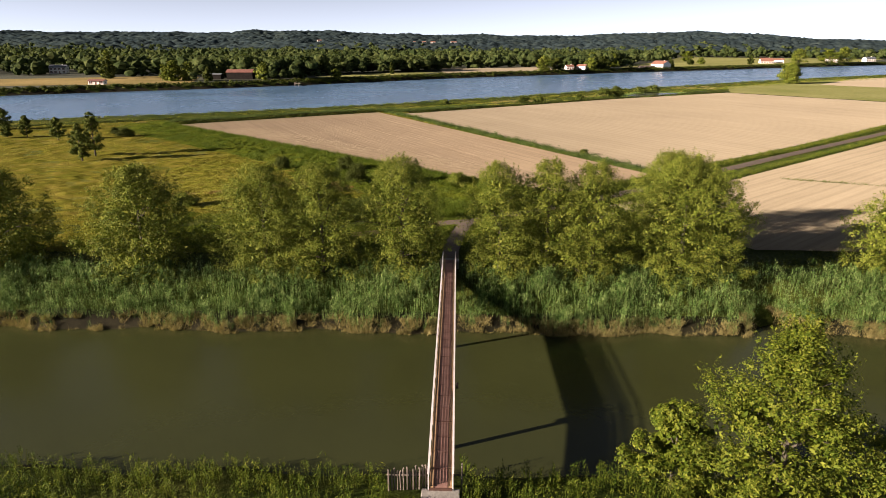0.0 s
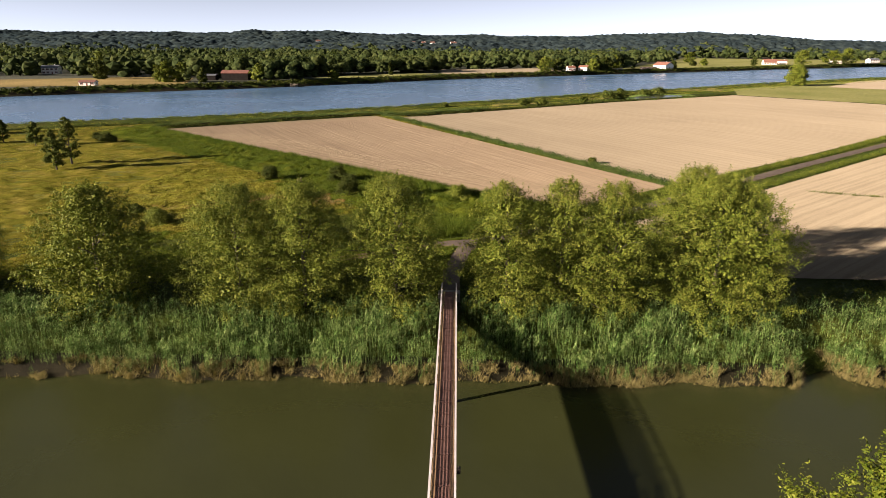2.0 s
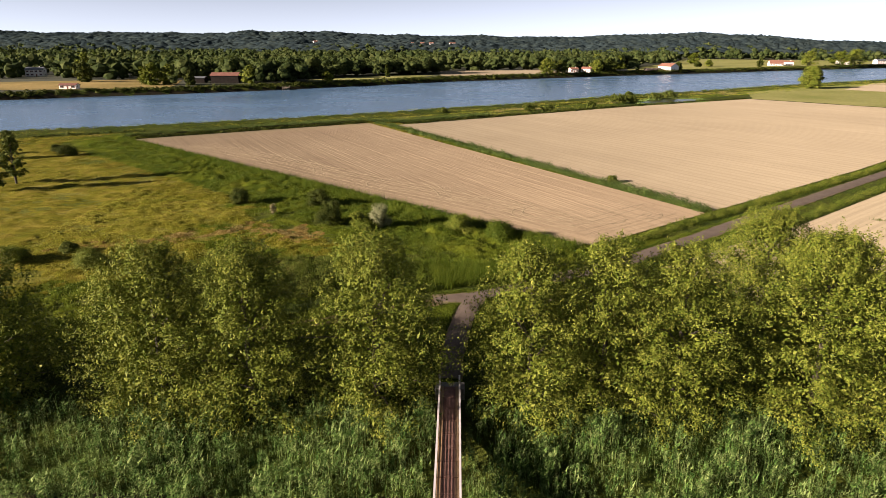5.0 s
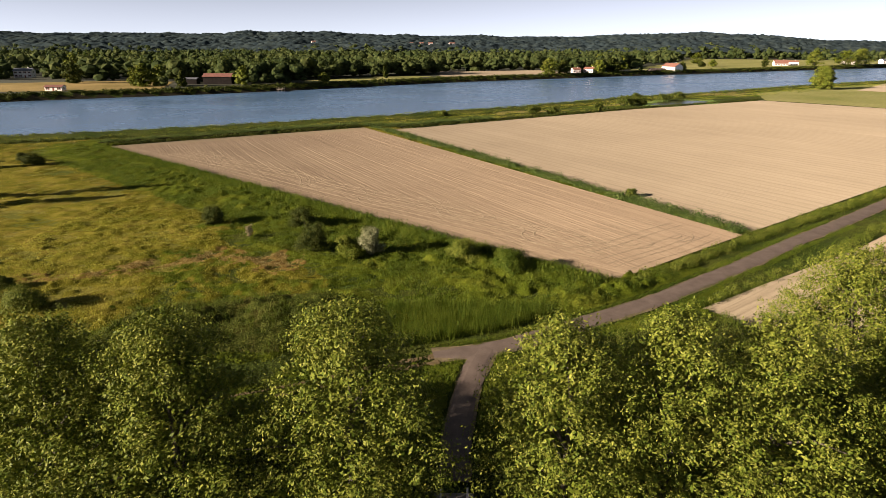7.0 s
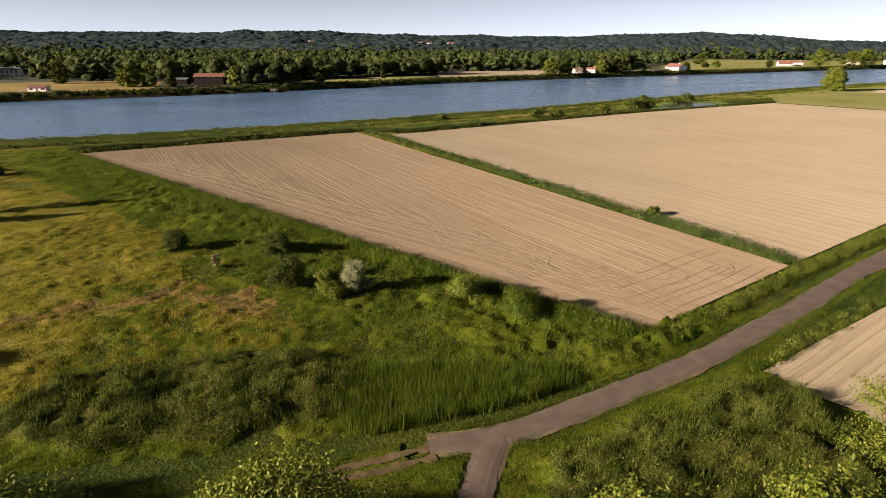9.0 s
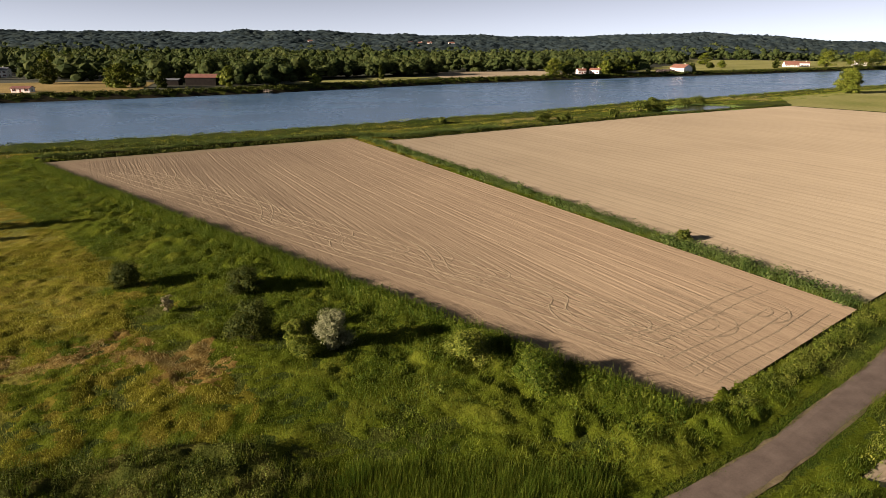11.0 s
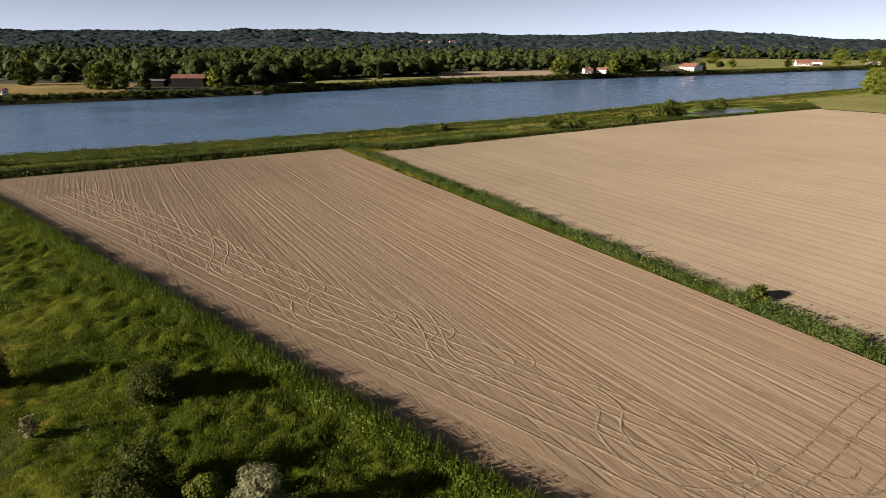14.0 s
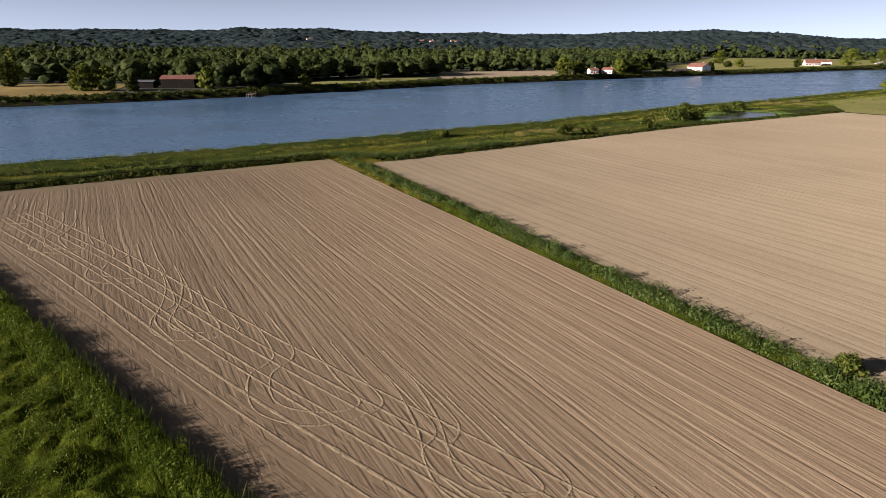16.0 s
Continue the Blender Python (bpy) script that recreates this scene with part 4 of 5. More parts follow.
# ---- houses across the river ----
def house(x, y, yaw, w, d, h, label, roof="roof_tile", wall="plaster", pitch=0.42, windows=4, storeys=1, z=0.9, category="house", name="house", chimney=True, openings=True, shut=True):
    """A gabled house, ridge along its width, front towards -y before it is turned."""
    root = top(name, label, category, m=pose(x, y, z, 0, 0, yaw))
    ridge = h + d / 2 * pitch
    bm = bmesh.new()
    prof = [(-d / 2, 0), (d / 2, 0), (d / 2, h), (0, ridge), (-d / 2, h)]
    ends = [[bm.verts.new((sx * w / 2, py, pz - (0.6 if pz == 0 else 0))) for py, pz in prof] for sx in (-1, 1)]
    for i in range(5):
        j = (i + 1) % 5
        bm.faces.new((ends[0][i], ends[0][j], ends[1][j], ends[1][i]))
    bm.faces.new(ends[0])
    bm.faces.new(ends[1])
    part("wall", bm, M[wall], root)
    for s in (-1, 1):
        bm = bmesh.new()
        o, th = 0.5, 0.22
        e = [(s * (d / 2 + o), h - o * pitch + 0.03), (0, ridge + 0.03), (0, ridge + 0.03 + th), (s * (d / 2 + o), h - o * pitch + 0.03 + th)]
        rr = [[bm.verts.new((sx * (w / 2 + 0.45), py, pz)) for py, pz in e] for sx in (-1, 1)]
        for i in range(4):
            j = (i + 1) % 4
            bm.faces.new((rr[0][i], rr[0][j], rr[1][j], rr[1][i]))
        bm.faces.new(rr[0])
        bm.faces.new(rr[1])
        rf = part("roof", bm, M[roof], root)
        if chimney and s == 1:
            part("chimney", boxed(w * 0.2, w * 0.2 + 0.7, 0.3, 0.9, ridge - 0.5, ridge + 0.9, bevel=0.03), M["plaster"], rf)
    if openings:
        for st in range(storeys):
            z0 = 0.9 + st * 2.7
            for i in range(windows):
                cx_ = -w / 2 + w * (i + 0.5) / windows
                if st == 0 and i == windows // 2:
                    part("door", boxed(cx_ - 0.5, cx_ + 0.5, -d / 2 - 0.06, -d / 2 + 0.1, 0, 2.1, bevel=0.02), M["shutter"], root)
                    continue
                win = part("window", boxed(cx_ - 0.5, cx_ + 0.5, -d / 2 - 0.05, -d / 2 + 0.1, z0, z0 + 1.3), M["glass"], root)
                part("window_frame", boxed(cx_ - 0.03, cx_ + 0.03, -d / 2 - 0.09, -d / 2 - 0.052, z0, z0 + 1.3), M["plaster"], win)
                if shut:
                    for s in (-1, 1):
                        part("shutter", boxed(cx_ + s * 0.78 - 0.24, cx_ + s * 0.78 + 0.24, -d / 2 - 0.09, -d / 2 - 0.004, z0 - 0.05, z0 + 1.35), M["shutter"], win)
            for s in (-1, 1):
                part("window", boxed(s * w / 2 - 0.06, s * w / 2 + 0.06, -0.5, 0.5, z0, z0 + 1.3), M["glass"], root)
    return root


house(-171, 521, 4, 20, 9, 5.4, "old barn with reddish-brown tiled roof across the river", roof="roof_brown", wall="shade_wood", windows=5, category="barn", name="barn", chimney=False, openings=False)
house(-193, 520, 4, 14, 8, 3.6, "low grey sheet-metal shed beside the barn", roof="sheet", wall="shade_wood", category="shed", name="shed", chimney=False, openings=False, pitch=0.2)
house(-368, 605, 12, 14, 9, 5.6, "white two-storey house among trees", roof="sheet", windows=4, storeys=2)
house(-247, 449, 6, 10, 6, 2.5, "small white cabin in the hay field", roof="roof_brown", windows=3, pitch=0.3, chimney=False)
house(239, 783, -58, 18, 13, 4.4, "large white farmhouse with red tiled roof", windows=5, pitch=0.5)
house(122, 722, 10, 8, 7, 3.4, "small white house with red roof by the river", windows=3)
house(137, 726, -35, 10, 8, 3.6, "white house with red tiled roof by the river", windows=3)
house(440, 955, -8, 17, 11, 3.3, "low white house with long red roof", windows=5, pitch=0.75)
house(462, 966, -20, 14, 9, 4.6, "white house with red roof beside a neighbour", windows=4)
house(567, 1018, 0, 15, 10, 5.2, "white house with red roof by the river bend", windows=4, storeys=2)
house(645, 1055, 8, 16, 10, 5.0, "white farmhouse near the woods by the river", roof="sheet", windows=4, storeys=2)
for i, (dx, w) in enumerate([(0, 5.5), (7, 5.5), (14, 5.5)]):
    root = top("polytunnel", "low dark arched garden tunnel near the farmhouse", "greenhouse", group="garden tunnels", m=pose(214 + dx, 774 + dx * 0.6, 1.0))
    bm = bmesh.new()
    arc = [(math.cos(math.pi * k / 8) * 3, math.sin(math.pi * k / 8) * 2.6) for k in range(9)]
    ra = [[bm.verts.new((px, py, pz)) for px, pz in arc] for py in (-4, 6)]
    for k in range(8):
        bm.faces.new((ra[0][k], ra[0][k + 1], ra[1][k + 1], ra[1][k]))
    bm.faces.new(ra[0])
    bm.faces.new(ra[1])
    part("cover", bm, M["dark_wood"], root)
HILL_HOUSES = [(-105, 1700, 16), (-84, 1706, 12), (-62, 1704, 14), (-10, 1710, 18), (-345, 1690, 13)]
for i, (x, y, w) in enumerate(HILL_HOUSES):
    zz = float(lay(np.array(x), np.array(y)))
    house(x, y - 30, 10 * i - 20, w * 0.8, 8, 5.0, "white house on the wooded hillside", windows=4, storeys=2, z=zz + 6.0)


# ---- greenery that nobody could count ----
rng = np.random.default_rng(11)


def stuff(name, faces, mat, label, category):
    ob = part(name, mesh_arrays(name, faces, 3, M[mat]), None, None)
    return tagged(ob, label, category, kind="stuff")


def places(n, x0, x1, y0, y1, keep):
    x, y = rng.uniform(x0, x1, n), rng.uniform(y0, y1, n)
    ok = keep(x, y)
    x, y = x[ok], y[ok]
    return np.stack([x, y, lay(x, y)], axis=1)


def wave(x, y, s, seed):
    """A cheap smooth variation between 0 and 1."""
    return 0.5 + 0.25 * (np.sin(x * s + 2.1 * np.sin(y * s * 0.7 + seed)) + np.sin(y * s * 1.3 + 1.7 * np.sin(x * s * 0.9 + seed * 2)))


def clear(x, y):
    return ~(in_poly(x, y, FIELD_1) | in_poly(x, y, FIELD_2) | in_poly(x, y, FIELD_3)) & (to_line(x, y, ROAD) > 2.2) & (to_line(x, y, LANE) > 1.5)


def beside(n, line, lo, hi):
    """Places along a polyline, from lo to hi metres to its left."""
    p = np.array(line, float)
    seg = np.diff(p, axis=0)
    ln = np.hypot(seg[:, 0], seg[:, 1])
    k = rng.choice(len(seg), n, p=ln / ln.sum())
    d = seg[k] / ln[k][:, None]
    q = p[k] + seg[k] * rng.uniform(0, 1, n)[:, None] + np.stack([-d[:, 1], d[:, 0]], axis=1) * rng.uniform(lo, hi, n)[:, None]
    return np.stack([q[:, 0], q[:, 1], lay(q[:, 0], q[:, 1])], axis=1)


def only(p, keep):
    return p[keep(p[:, 0], p[:, 1])]


def bankline(f, x0, x1, step):
    return [(x, float(f(x))) for x in np.arange(x0, x1, step)]


# reeds on both banks


def reed_clump(stalks, leaves_each, h):
    """Reeds: a few stalks, each with short arching leaves up its height."""
    n = stalks * leaves_each
    st = np.repeat(rng.normal(0, 0.26, (stalks, 2)), leaves_each, axis=0)
    hs = np.repeat(h * rng.uniform(0.75, 1.1, stalks), leaves_each)
    z = hs * (1 - 0.8 * rng.uniform(0, 1, n) ** 1.5)
    a = rng.uniform(0, 2 * math.pi, n)
    ln = rng.uniform(0.18, 0.38, n)
    up = rng.uniform(-0.25, 0.95, n)
    b = np.stack([st[:, 0], st[:, 1], z], axis=1)
    w = rng.uniform(0.028, 0.05, n)
    side = np.stack([-np.sin(a) * w, np.cos(a) * w, np.zeros(n)], axis=1)
    tip = b + np.stack([np.cos(a) * ln * 0.75, np.sin(a) * ln * 0.75, up * ln], axis=1)
    return np.concatenate([np.stack([b - side, b + side, tip], axis=1), tuft(rng, stalks, h * 0.95, 0.02, 0.22, 0.1)])


reed_t = [reed_clump(4, 9, 1.6) for _ in range(8)]
dry_t = [tuft(rng, 16, 0.8, 0.03, 0.24, 0.9) for _ in range(6)]
far_reeds = places(11800, -115, 115, 71, 84, lambda x, y: (y > canal_far(x) + 0.1) & (y < canal_far(x) + 9.5 + wave(x, y, 0.3, 1)) & (np.abs(x - 0.2) > 1.25))
gap = value_noise(far_reeds[:, 0], far_reeds[:, 1], 0.9, 4) * 0.65 + value_noise(far_reeds[:, 0], far_reeds[:, 1] * 0.4, 2.6, 6) * 0.35 + 0.06 * rng.uniform(-1, 1, len(far_reeds))
shore = far_reeds[:, 1] - canal_far(far_reeds[:, 0])
far_reeds, gap = far_reeds[(gap > 0.31) | (shore > 0.9)], gap[(gap > 0.31) | (shore > 0.9)]
stuff("reeds_far_bank", np.concatenate([scatter(reed_t, far_reeds[gap > 0.58], rng, (1.1, 1.45)), scatter(reed_t, far_reeds[(gap > 0.46) & (gap <= 0.58)], rng, (0.85, 1.1)), scatter(reed_t, far_reeds[gap <= 0.46], rng, (0.45, 0.7))]), "reed", "dense grey-green reeds along the far canal bank", "reeds")
edge_line = bankline(canal_far, -115, 115, 1.0)
fringe = only(beside(8500, edge_line, -0.35, 1.1), lambda x, y: (np.abs(x - 0.2) > 1.2) & (value_noise(x, y, 0.9, 4) * 0.65 + value_noise(x, y * 0.4, 2.6, 6) * 0.35 > 0.36))
stuff("dry_reeds", scatter(dry_t, fringe, rng, (0.35, 1.0)), "reed_dry", "tan dead reeds at the water's edge", "reeds")
near_reeds = places(2000, -60, 60, 34, 46, lambda x, y: (y < canal_near(x) - 0.3) & (y > canal_near(x) - 9) & (np.abs(x - 0.2) > 1.4) & ~((np.abs(x + 2.2) < 1.8) & (y > 39.5)))
stuff("reeds_near_bank", scatter(reed_t, near_reeds, rng, (0.5, 0.95)), "blade_green", "green reeds along the near canal bank", "reeds")

# meadow turf and grass
grass_t = [tuft(rng, 10, 0.40, 0.022, 0.30, 0.5) for _ in range(8)]
STRAW = [(-62, 123.5), (-50, 127.9), (-41, 132.2), (-34, 136.0), (-28, 135.6), (-22.5, 132.6)]
BED_1 = [(-13.7, 112.6), (-7.4, 119.0), (-1.1, 119.6), (9.2, 119.2), (11.0, 117.2), (5.0, 113.0), (-0.9, 110.4), (-7.0, 108.4)]
BED_2 = [(12.6, 135.0), (19.8, 127.4), (17.6, 125.4), (14.4, 126.2), (7.5, 131.4)]
GULLY = [(-31, 101.4), (-23.7, 102.8), (-17.6, 104.2), (-15.6, 107.6), (-13.8, 110.6)]
GULLY_2 = [(-13.6, 105.4), (-10.3, 106.2), (-5.7, 107.9), (-0.9, 109.6), (5.2, 112.2), (11.2, 116.2)]

def scrub_share(x, y):
    """How far dark scrub has taken over from the grass, from 0 to 1."""
    ragged = 2.4 * (value_noise(x, y, 3.0, 4) - 0.5)
    left = smooth((7.4 - to_line(x, y, [(-15.5, 114.5), (-22, 113.5), (-31, 111.5)]) - ragged) / 2.6) * smooth((-8 - x) / 2.5)
    right = smooth((x - 5) / 3) * smooth((32 - x) / 3) * smooth((y - 94) / 3) * smooth((118 - y) / 3) * smooth((to_line(x, y, ROAD) + ragged - 3.6) / 2.4)
    return np.maximum(left, right)


def scrubby(x, y):
    return scrub_share(x, y) + 0.5 * (value_noise(x, y, 0.8, 15) - 0.5) > 0.5


def strawy(x, y):
    return to_line(x, y, STRAW) < (0.5 + 8.5 * value_noise(x, y, 5.0, 6) * value_noise(x, y, 1.6, 9)) * (0.35 + 0.65 * smooth((x + 52) / 14)) - 3.0 * (value_noise(x, y, 0.5, 21) - 0.35)


def golden(x, y):
    band = to_line(x, y, EDGE)
    tone = 0.5 + 0.7 * (wave(x, y, 0.10, 5) - 0.5) + 0.4 * (value_noise(x, y, 5.5, 2) - 0.5) + 0.8 * (value_noise(x, y, 1.3, 8) - 0.5)
    return (tone > 0.14 + 0.18 * smooth((x + 40) / 40)) & (band > 13 + 17 * value_noise(x, y, 7.0, 3)) & (y > 112) & (x < -4) & (y < near_bank(x) - 38)


def paling(x, y):
    """The far meadow, in a paler tone."""
    return smooth((-x - 36 - 16 * (value_noise(x, y, 9.0, 12) - 0.5) - 14 * (value_noise(x, y, 1.2, 13) - 0.5) + 0.25 * (y - 140)) / 12) > 0.5


def turf_z(x, y):
    """The top of the rough turf: tussocks, humps and hollows."""
    sc = scrub_share(x, y)
    hump = 0.30 * (value_noise(x, y, 4.2, 1) - 0.5) + 0.40 * (value_noise(x, y, 1.4, 2) - 0.5) + 0.42 * (value_noise(x, y, 0.66, 3) - 0.5)
    bulk = 0.9 * value_noise(x, y, 3.4, 5) + 0.75 * (value_noise(x, y, 1.4, 6) - 0.35) + 0.4 * (value_noise(x, y, 0.6, 7) - 0.5)
    edge = smooth((to_line(x, y, EDGE) - 0.2) / 1.2)
    lush = 0.65 * smooth(1.35 - to_line(x, y, EDGE) / 11) * (0.5 + value_noise(x, y, 2.6, 11))
    lift = sc * (0.15 + bulk) + (1 - sc) * (hump * (0.8 + 1.5 * lush) + lush * 0.6)
    off = np.minimum(np.minimum(to_line(x, y, ROAD) - 2.0, to_line(x, y, LANE) - 1.7), to_line(x, y, TRACK) - 1.2)
    dip = 0.7 * np.exp(-(to_line(x, y, GULLY) / 1.2) ** 2) + 0.9 * np.exp(-(to_line(x, y, GULLY_2) / 0.7) ** 2)
    return lay(x, y) + 0.12 + lift * smooth(off / 2.2) * (0.35 + 0.65 * edge) - dip


tx = steps((-160, -66, 0.85), (-66, 34, 0.36))
ty = steps((90, 164, 0.36), (164, 300, 0.95))
mx_, my_ = np.meshgrid(tx, ty)
mx_ = mx_ + 0.12 * rng.uniform(-1, 1, mx_.shape)
my_ = my_ + 0.12 * rng.uniform(-1, 1, my_.shape)
tv = np.stack([mx_, my_, turf_z(mx_, my_)], axis=-1).reshape(-1, 3)
ti = np.arange(mx_.size).reshape(mx_.shape)
tf = np.stack([ti[:-1, :-1], ti[:-1, 1:], ti[1:, 1:], ti[1:, :-1]], axis=-1).reshape(-1, 4)
tc = tv[tf].mean(axis=1)
on = clear(tc[:, 0], tc[:, 1]) & (tc[:, 1] < near_bank(tc[:, 0]) - 18) 
tf, tc = tf[on], tc[on]
use = np.unique(tf)
back = np.zeros(len(tv), int)
back[use] = np.arange(len(use))
me = bpy.data.meshes.new("meadow_turf")
me.from_pydata(tv[use].tolist(), [], back[tf].tolist())
for key in ("turf", "turf_gold", "turf_scrub", "turf_straw", "turf_pale"):
    me.materials.append(M[key])
slot = np.where(strawy(tc[:, 0], tc[:, 1]), 3, np.where(scrubby(tc[:, 0], tc[:, 1]), 2, np.where(golden(tc[:, 0], tc[:, 1]), np.where(paling(tc[:, 0], tc[:, 1]), 4, 1), np.where(paling(tc[:, 0], tc[:, 1]) & (to_line(tc[:, 0], tc[:, 1], EDGE) > 16), 1, 0))))
me.polygons.foreach_set("material_index", slot.astype(np.int32))
me.polygons.foreach_set("use_smooth", np.ones(len(tf), bool))
me.update()
tagged(new("meadow_turf", me), "rough tussocky turf of green and golden grass with scrub and straw", "turf", kind="stuff")


def turf_places(n, x0, x1, y0, y1, keep):
    q = places(n, x0, x1, y0, y1, keep)
    q[:, 2] = turf_z(q[:, 0], q[:, 1]) - 0.04
    return q


open_turf = lambda x, y: clear(x, y) & (to_line(x, y, ROAD) > 3.0) & ~scrubby(x, y) & ~strawy(x, y) & (to_line(x, y, TRACK) > 1.3)
meadow = np.concatenate([turf_places(14000, -150, 34, 160, 300, lambda x, y: open_turf(x, y) & (y < near_bank(x) - 20)), turf_places(36000, -66, 30, 92, 165, open_turf)])
pale = paling(meadow[:, 0], meadow[:, 1])
gold = golden(meadow[:, 0], meadow[:, 1])
some = gold | (pale & (to_line(meadow[:, 0], meadow[:, 1], EDGE) > 16))
stuff("meadow_grass", scatter(grass_t, meadow[~some], rng, (0.6, 1.3)), "blade_green", "tall green meadow grass", "grass")
stuff("dry_grass", scatter(grass_t, meadow[some & ~(gold & pale)], rng, (0.5, 1.2)), "blade_gold", "golden drying meadow grass", "grass")
stuff("pale_grass", scatter(grass_t, meadow[gold & pale], rng, (0.5, 1.2)), "blade_pale", "pale meadow grass", "grass")
tall_t = [tuft(rng, 16, 1.0, 0.024, 0.34, 0.4) for _ in range(6)]
weed_t = [np.concatenate([mound(rng, 46, 0.75, 0.6, 0.12), tuft(rng, 22, 0.7, 0.02, 0.42, 0.5)]) for _ in range(6)]
hem_t = [np.concatenate([mound(rng, 44, 0.7, 1.3, 0.17), tuft(rng, 22, 1.45, 0.035, 0.4, 0.3)]) for _ in range(6)]
hem = only(beside(2100, EDGE, -0.6, 0.9), clear)
stuff("field_hem", scatter(hem_t, hem, rng, (0.9, 1.4)), "weed", "thick leafy fringe along the field edge", "weeds")
near_edge = lambda x, y: clear(x, y) & (to_line(x, y, EDGE) < 3 + 20 * value_noise(x, y, 6.0, 2))
weeds = only(beside(2400, EDGE, 0.4, 17.0), near_edge)
weeds[:, 2] = turf_z(weeds[:, 0], weeds[:, 1]) - 0.15
stuff("field_edge_weeds", scatter(weed_t, weeds, rng, (0.6, 1.5)), "weed", "lush green weeds along the field edge", "weeds")
edge = only(np.concatenate([beside(1800, EDGE, -0.3, 1.8), only(beside(2200, EDGE, 0.5, 15.0), near_edge)]), clear)
stuff("field_edge_grass", scatter(tall_t, edge, rng, (0.55, 1.1)), "weed", "tall green grass along the field edge", "grass")
patch = places(9000, -15, 22, 107, 136, lambda x, y: clear(x, y) & (in_poly(x, y, BED_1) | in_poly(x, y, BED_2)) & (to_line(x, y, ROAD) > 2.6))
bed_t = [tuft(rng, 18, 1.7, 0.022, 0.36, 0.22) for _ in range(6)]
stuff("reed_patch", scatter(bed_t, patch, rng, (0.6, 0.95)), "weed", "green reed beds beside the road", "reeds")

# cut banks that end the fields towards the river
# raised in near-black mud so that the face draws the ditch's shadow line
def cut_bank(line, height, label):
    bm, rows = bmesh.new(), []
    for (ax, ay), (bx, by) in zip(line[:-1], line[1:]):
        n = int(math.hypot(bx - ax, by - ay) / 1.5)
        d = Vector((bx - ax, by - ay)).normalized()
        for k in range(n):
            x, y = ax + (bx - ax) * k / n, ay + (by - ay) * k / n
            hh = height * (0.7 + 0.6 * float(value_noise(np.array(x), np.array(y), 3.0, 4)))
            jut = 0.5 * float(value_noise(np.array(x), np.array(y), 1.7, 9))
            rows.append([bm.verts.new((x - d.y * o, y + d.x * o, z)) for o, z in ((jut, -0.3), (jut + 0.15, hh * 0.9), (jut + 0.5, hh), (2.6, hh * 0.8), (4.2, -0.1))])
    for a, b in zip(rows[:-1], rows[1:]):
        for i in range(4):
            bm.faces.new((a[i], b[i], b[i + 1], a[i + 1]))
    return tagged(part("ditch_bank", bm, M["mud"], None), label, "bank", kind="structure")


cut_bank([(-105.5, 237.0), (-34.2, 284.2)], 1.0, "overgrown earth bank at the end of the field, dark for the ditch shadow")
cut_bank([(-19.5, 280.8), (15.2, 305.6), (82.2, 354.6), (164, 405.4)], 0.6, "low earth bank along the wide field, dark for the ditch shadow")

# brambles, hedges and ditch plants
bramble_t = [mound(rng, 60, 1.1, 0.85, 0.18) for _ in range(6)]
HEDGES = [([(-29.5, 284.5), (47.2, 150.2)], 1.45, 700), ([(23.4, 127.8), (47.2, 147.6), (99, 188.8), (164, 246.4)], 1.15, 760), ([(30.0, 120.6), (61.5, 145.4), (135, 208), (230, 288)], 1.0, 420), ([(-104.0, 237.6), (-35, 284.0)], 1.1, 700), ([(-19, 281), (16, 306.5), (83, 355.5), (164, 406)], 1.0, 480)]
hedge_t = [np.concatenate([mound(rng, 76, 0.9, 1.15, 0.18), tuft(rng, 8, 1.3, 0.03, 0.5, 0.3)]) for _ in range(6)]
low_ditch = [mound(rng, 50, 1.0, 0.7, 0.3) for _ in range(4)]
hb, hg = [], []
for line, half, n in HEDGES:
    ok = lambda x, y: (to_line(x, y, line) < half * (0.65 + 0.5 * wave(x, y, 0.5, 2))) & (to_line(x, y, ROAD) > 2.3)
    hb.append(only(beside(n, line, -half, half), ok))
    hg.append(only(beside(int(n * 1.5), line, -half * 1.2, half * 1.2), lambda x, y: to_line(x, y, ROAD) > 2.3))
# leaf_dark puts the ditch's shadow line into the colour of the growth
stuff("ditch_scrub", scatter(low_ditch, np.concatenate(hb[3:]), rng, (1.0, 1.7)), "leaf_dark", "ditch growth behind the fields, in dark leaf for the ditch shadow", "scrub")
stuff("hedgerow", scatter(hedge_t, hb[0], rng, (0.55, 1.45)), "hedge_leaf", "low green hedgerow plants between the fields", "hedge")
stuff("verge_plants", scatter(hedge_t, np.concatenate(hb[1:3]), rng, (0.4, 1.05)), "verge_leaf", "low yellow-green plants on the road verge", "plants")
stuff("hedge_grass", scatter(tall_t, np.concatenate(hg), rng, (0.45, 0.9)), "blade_green", "tall grass in the field ditches", "grass")
ditch = beside(2200, [(-105.0, 238.2), (-35, 285.0), (-19, 282.4), (16, 307)], 0.2, 2.6)
ditch[:, 2] += 0.55
stuff("ditch_reeds", scatter(tall_t, ditch, rng, (1.0, 1.7)), "hedge_leaf", "tall dark reeds in the ditch behind the fields", "reeds")
strip = beside(260, [(74, 145.2), (92, 138.2), (118, 128)], -0.5, 0.5)
stuff("weed_strip", scatter(tall_t, strip, rng, (0.4, 0.8)), "blade_green", "narrow weedy strip across the bare field", "grass")
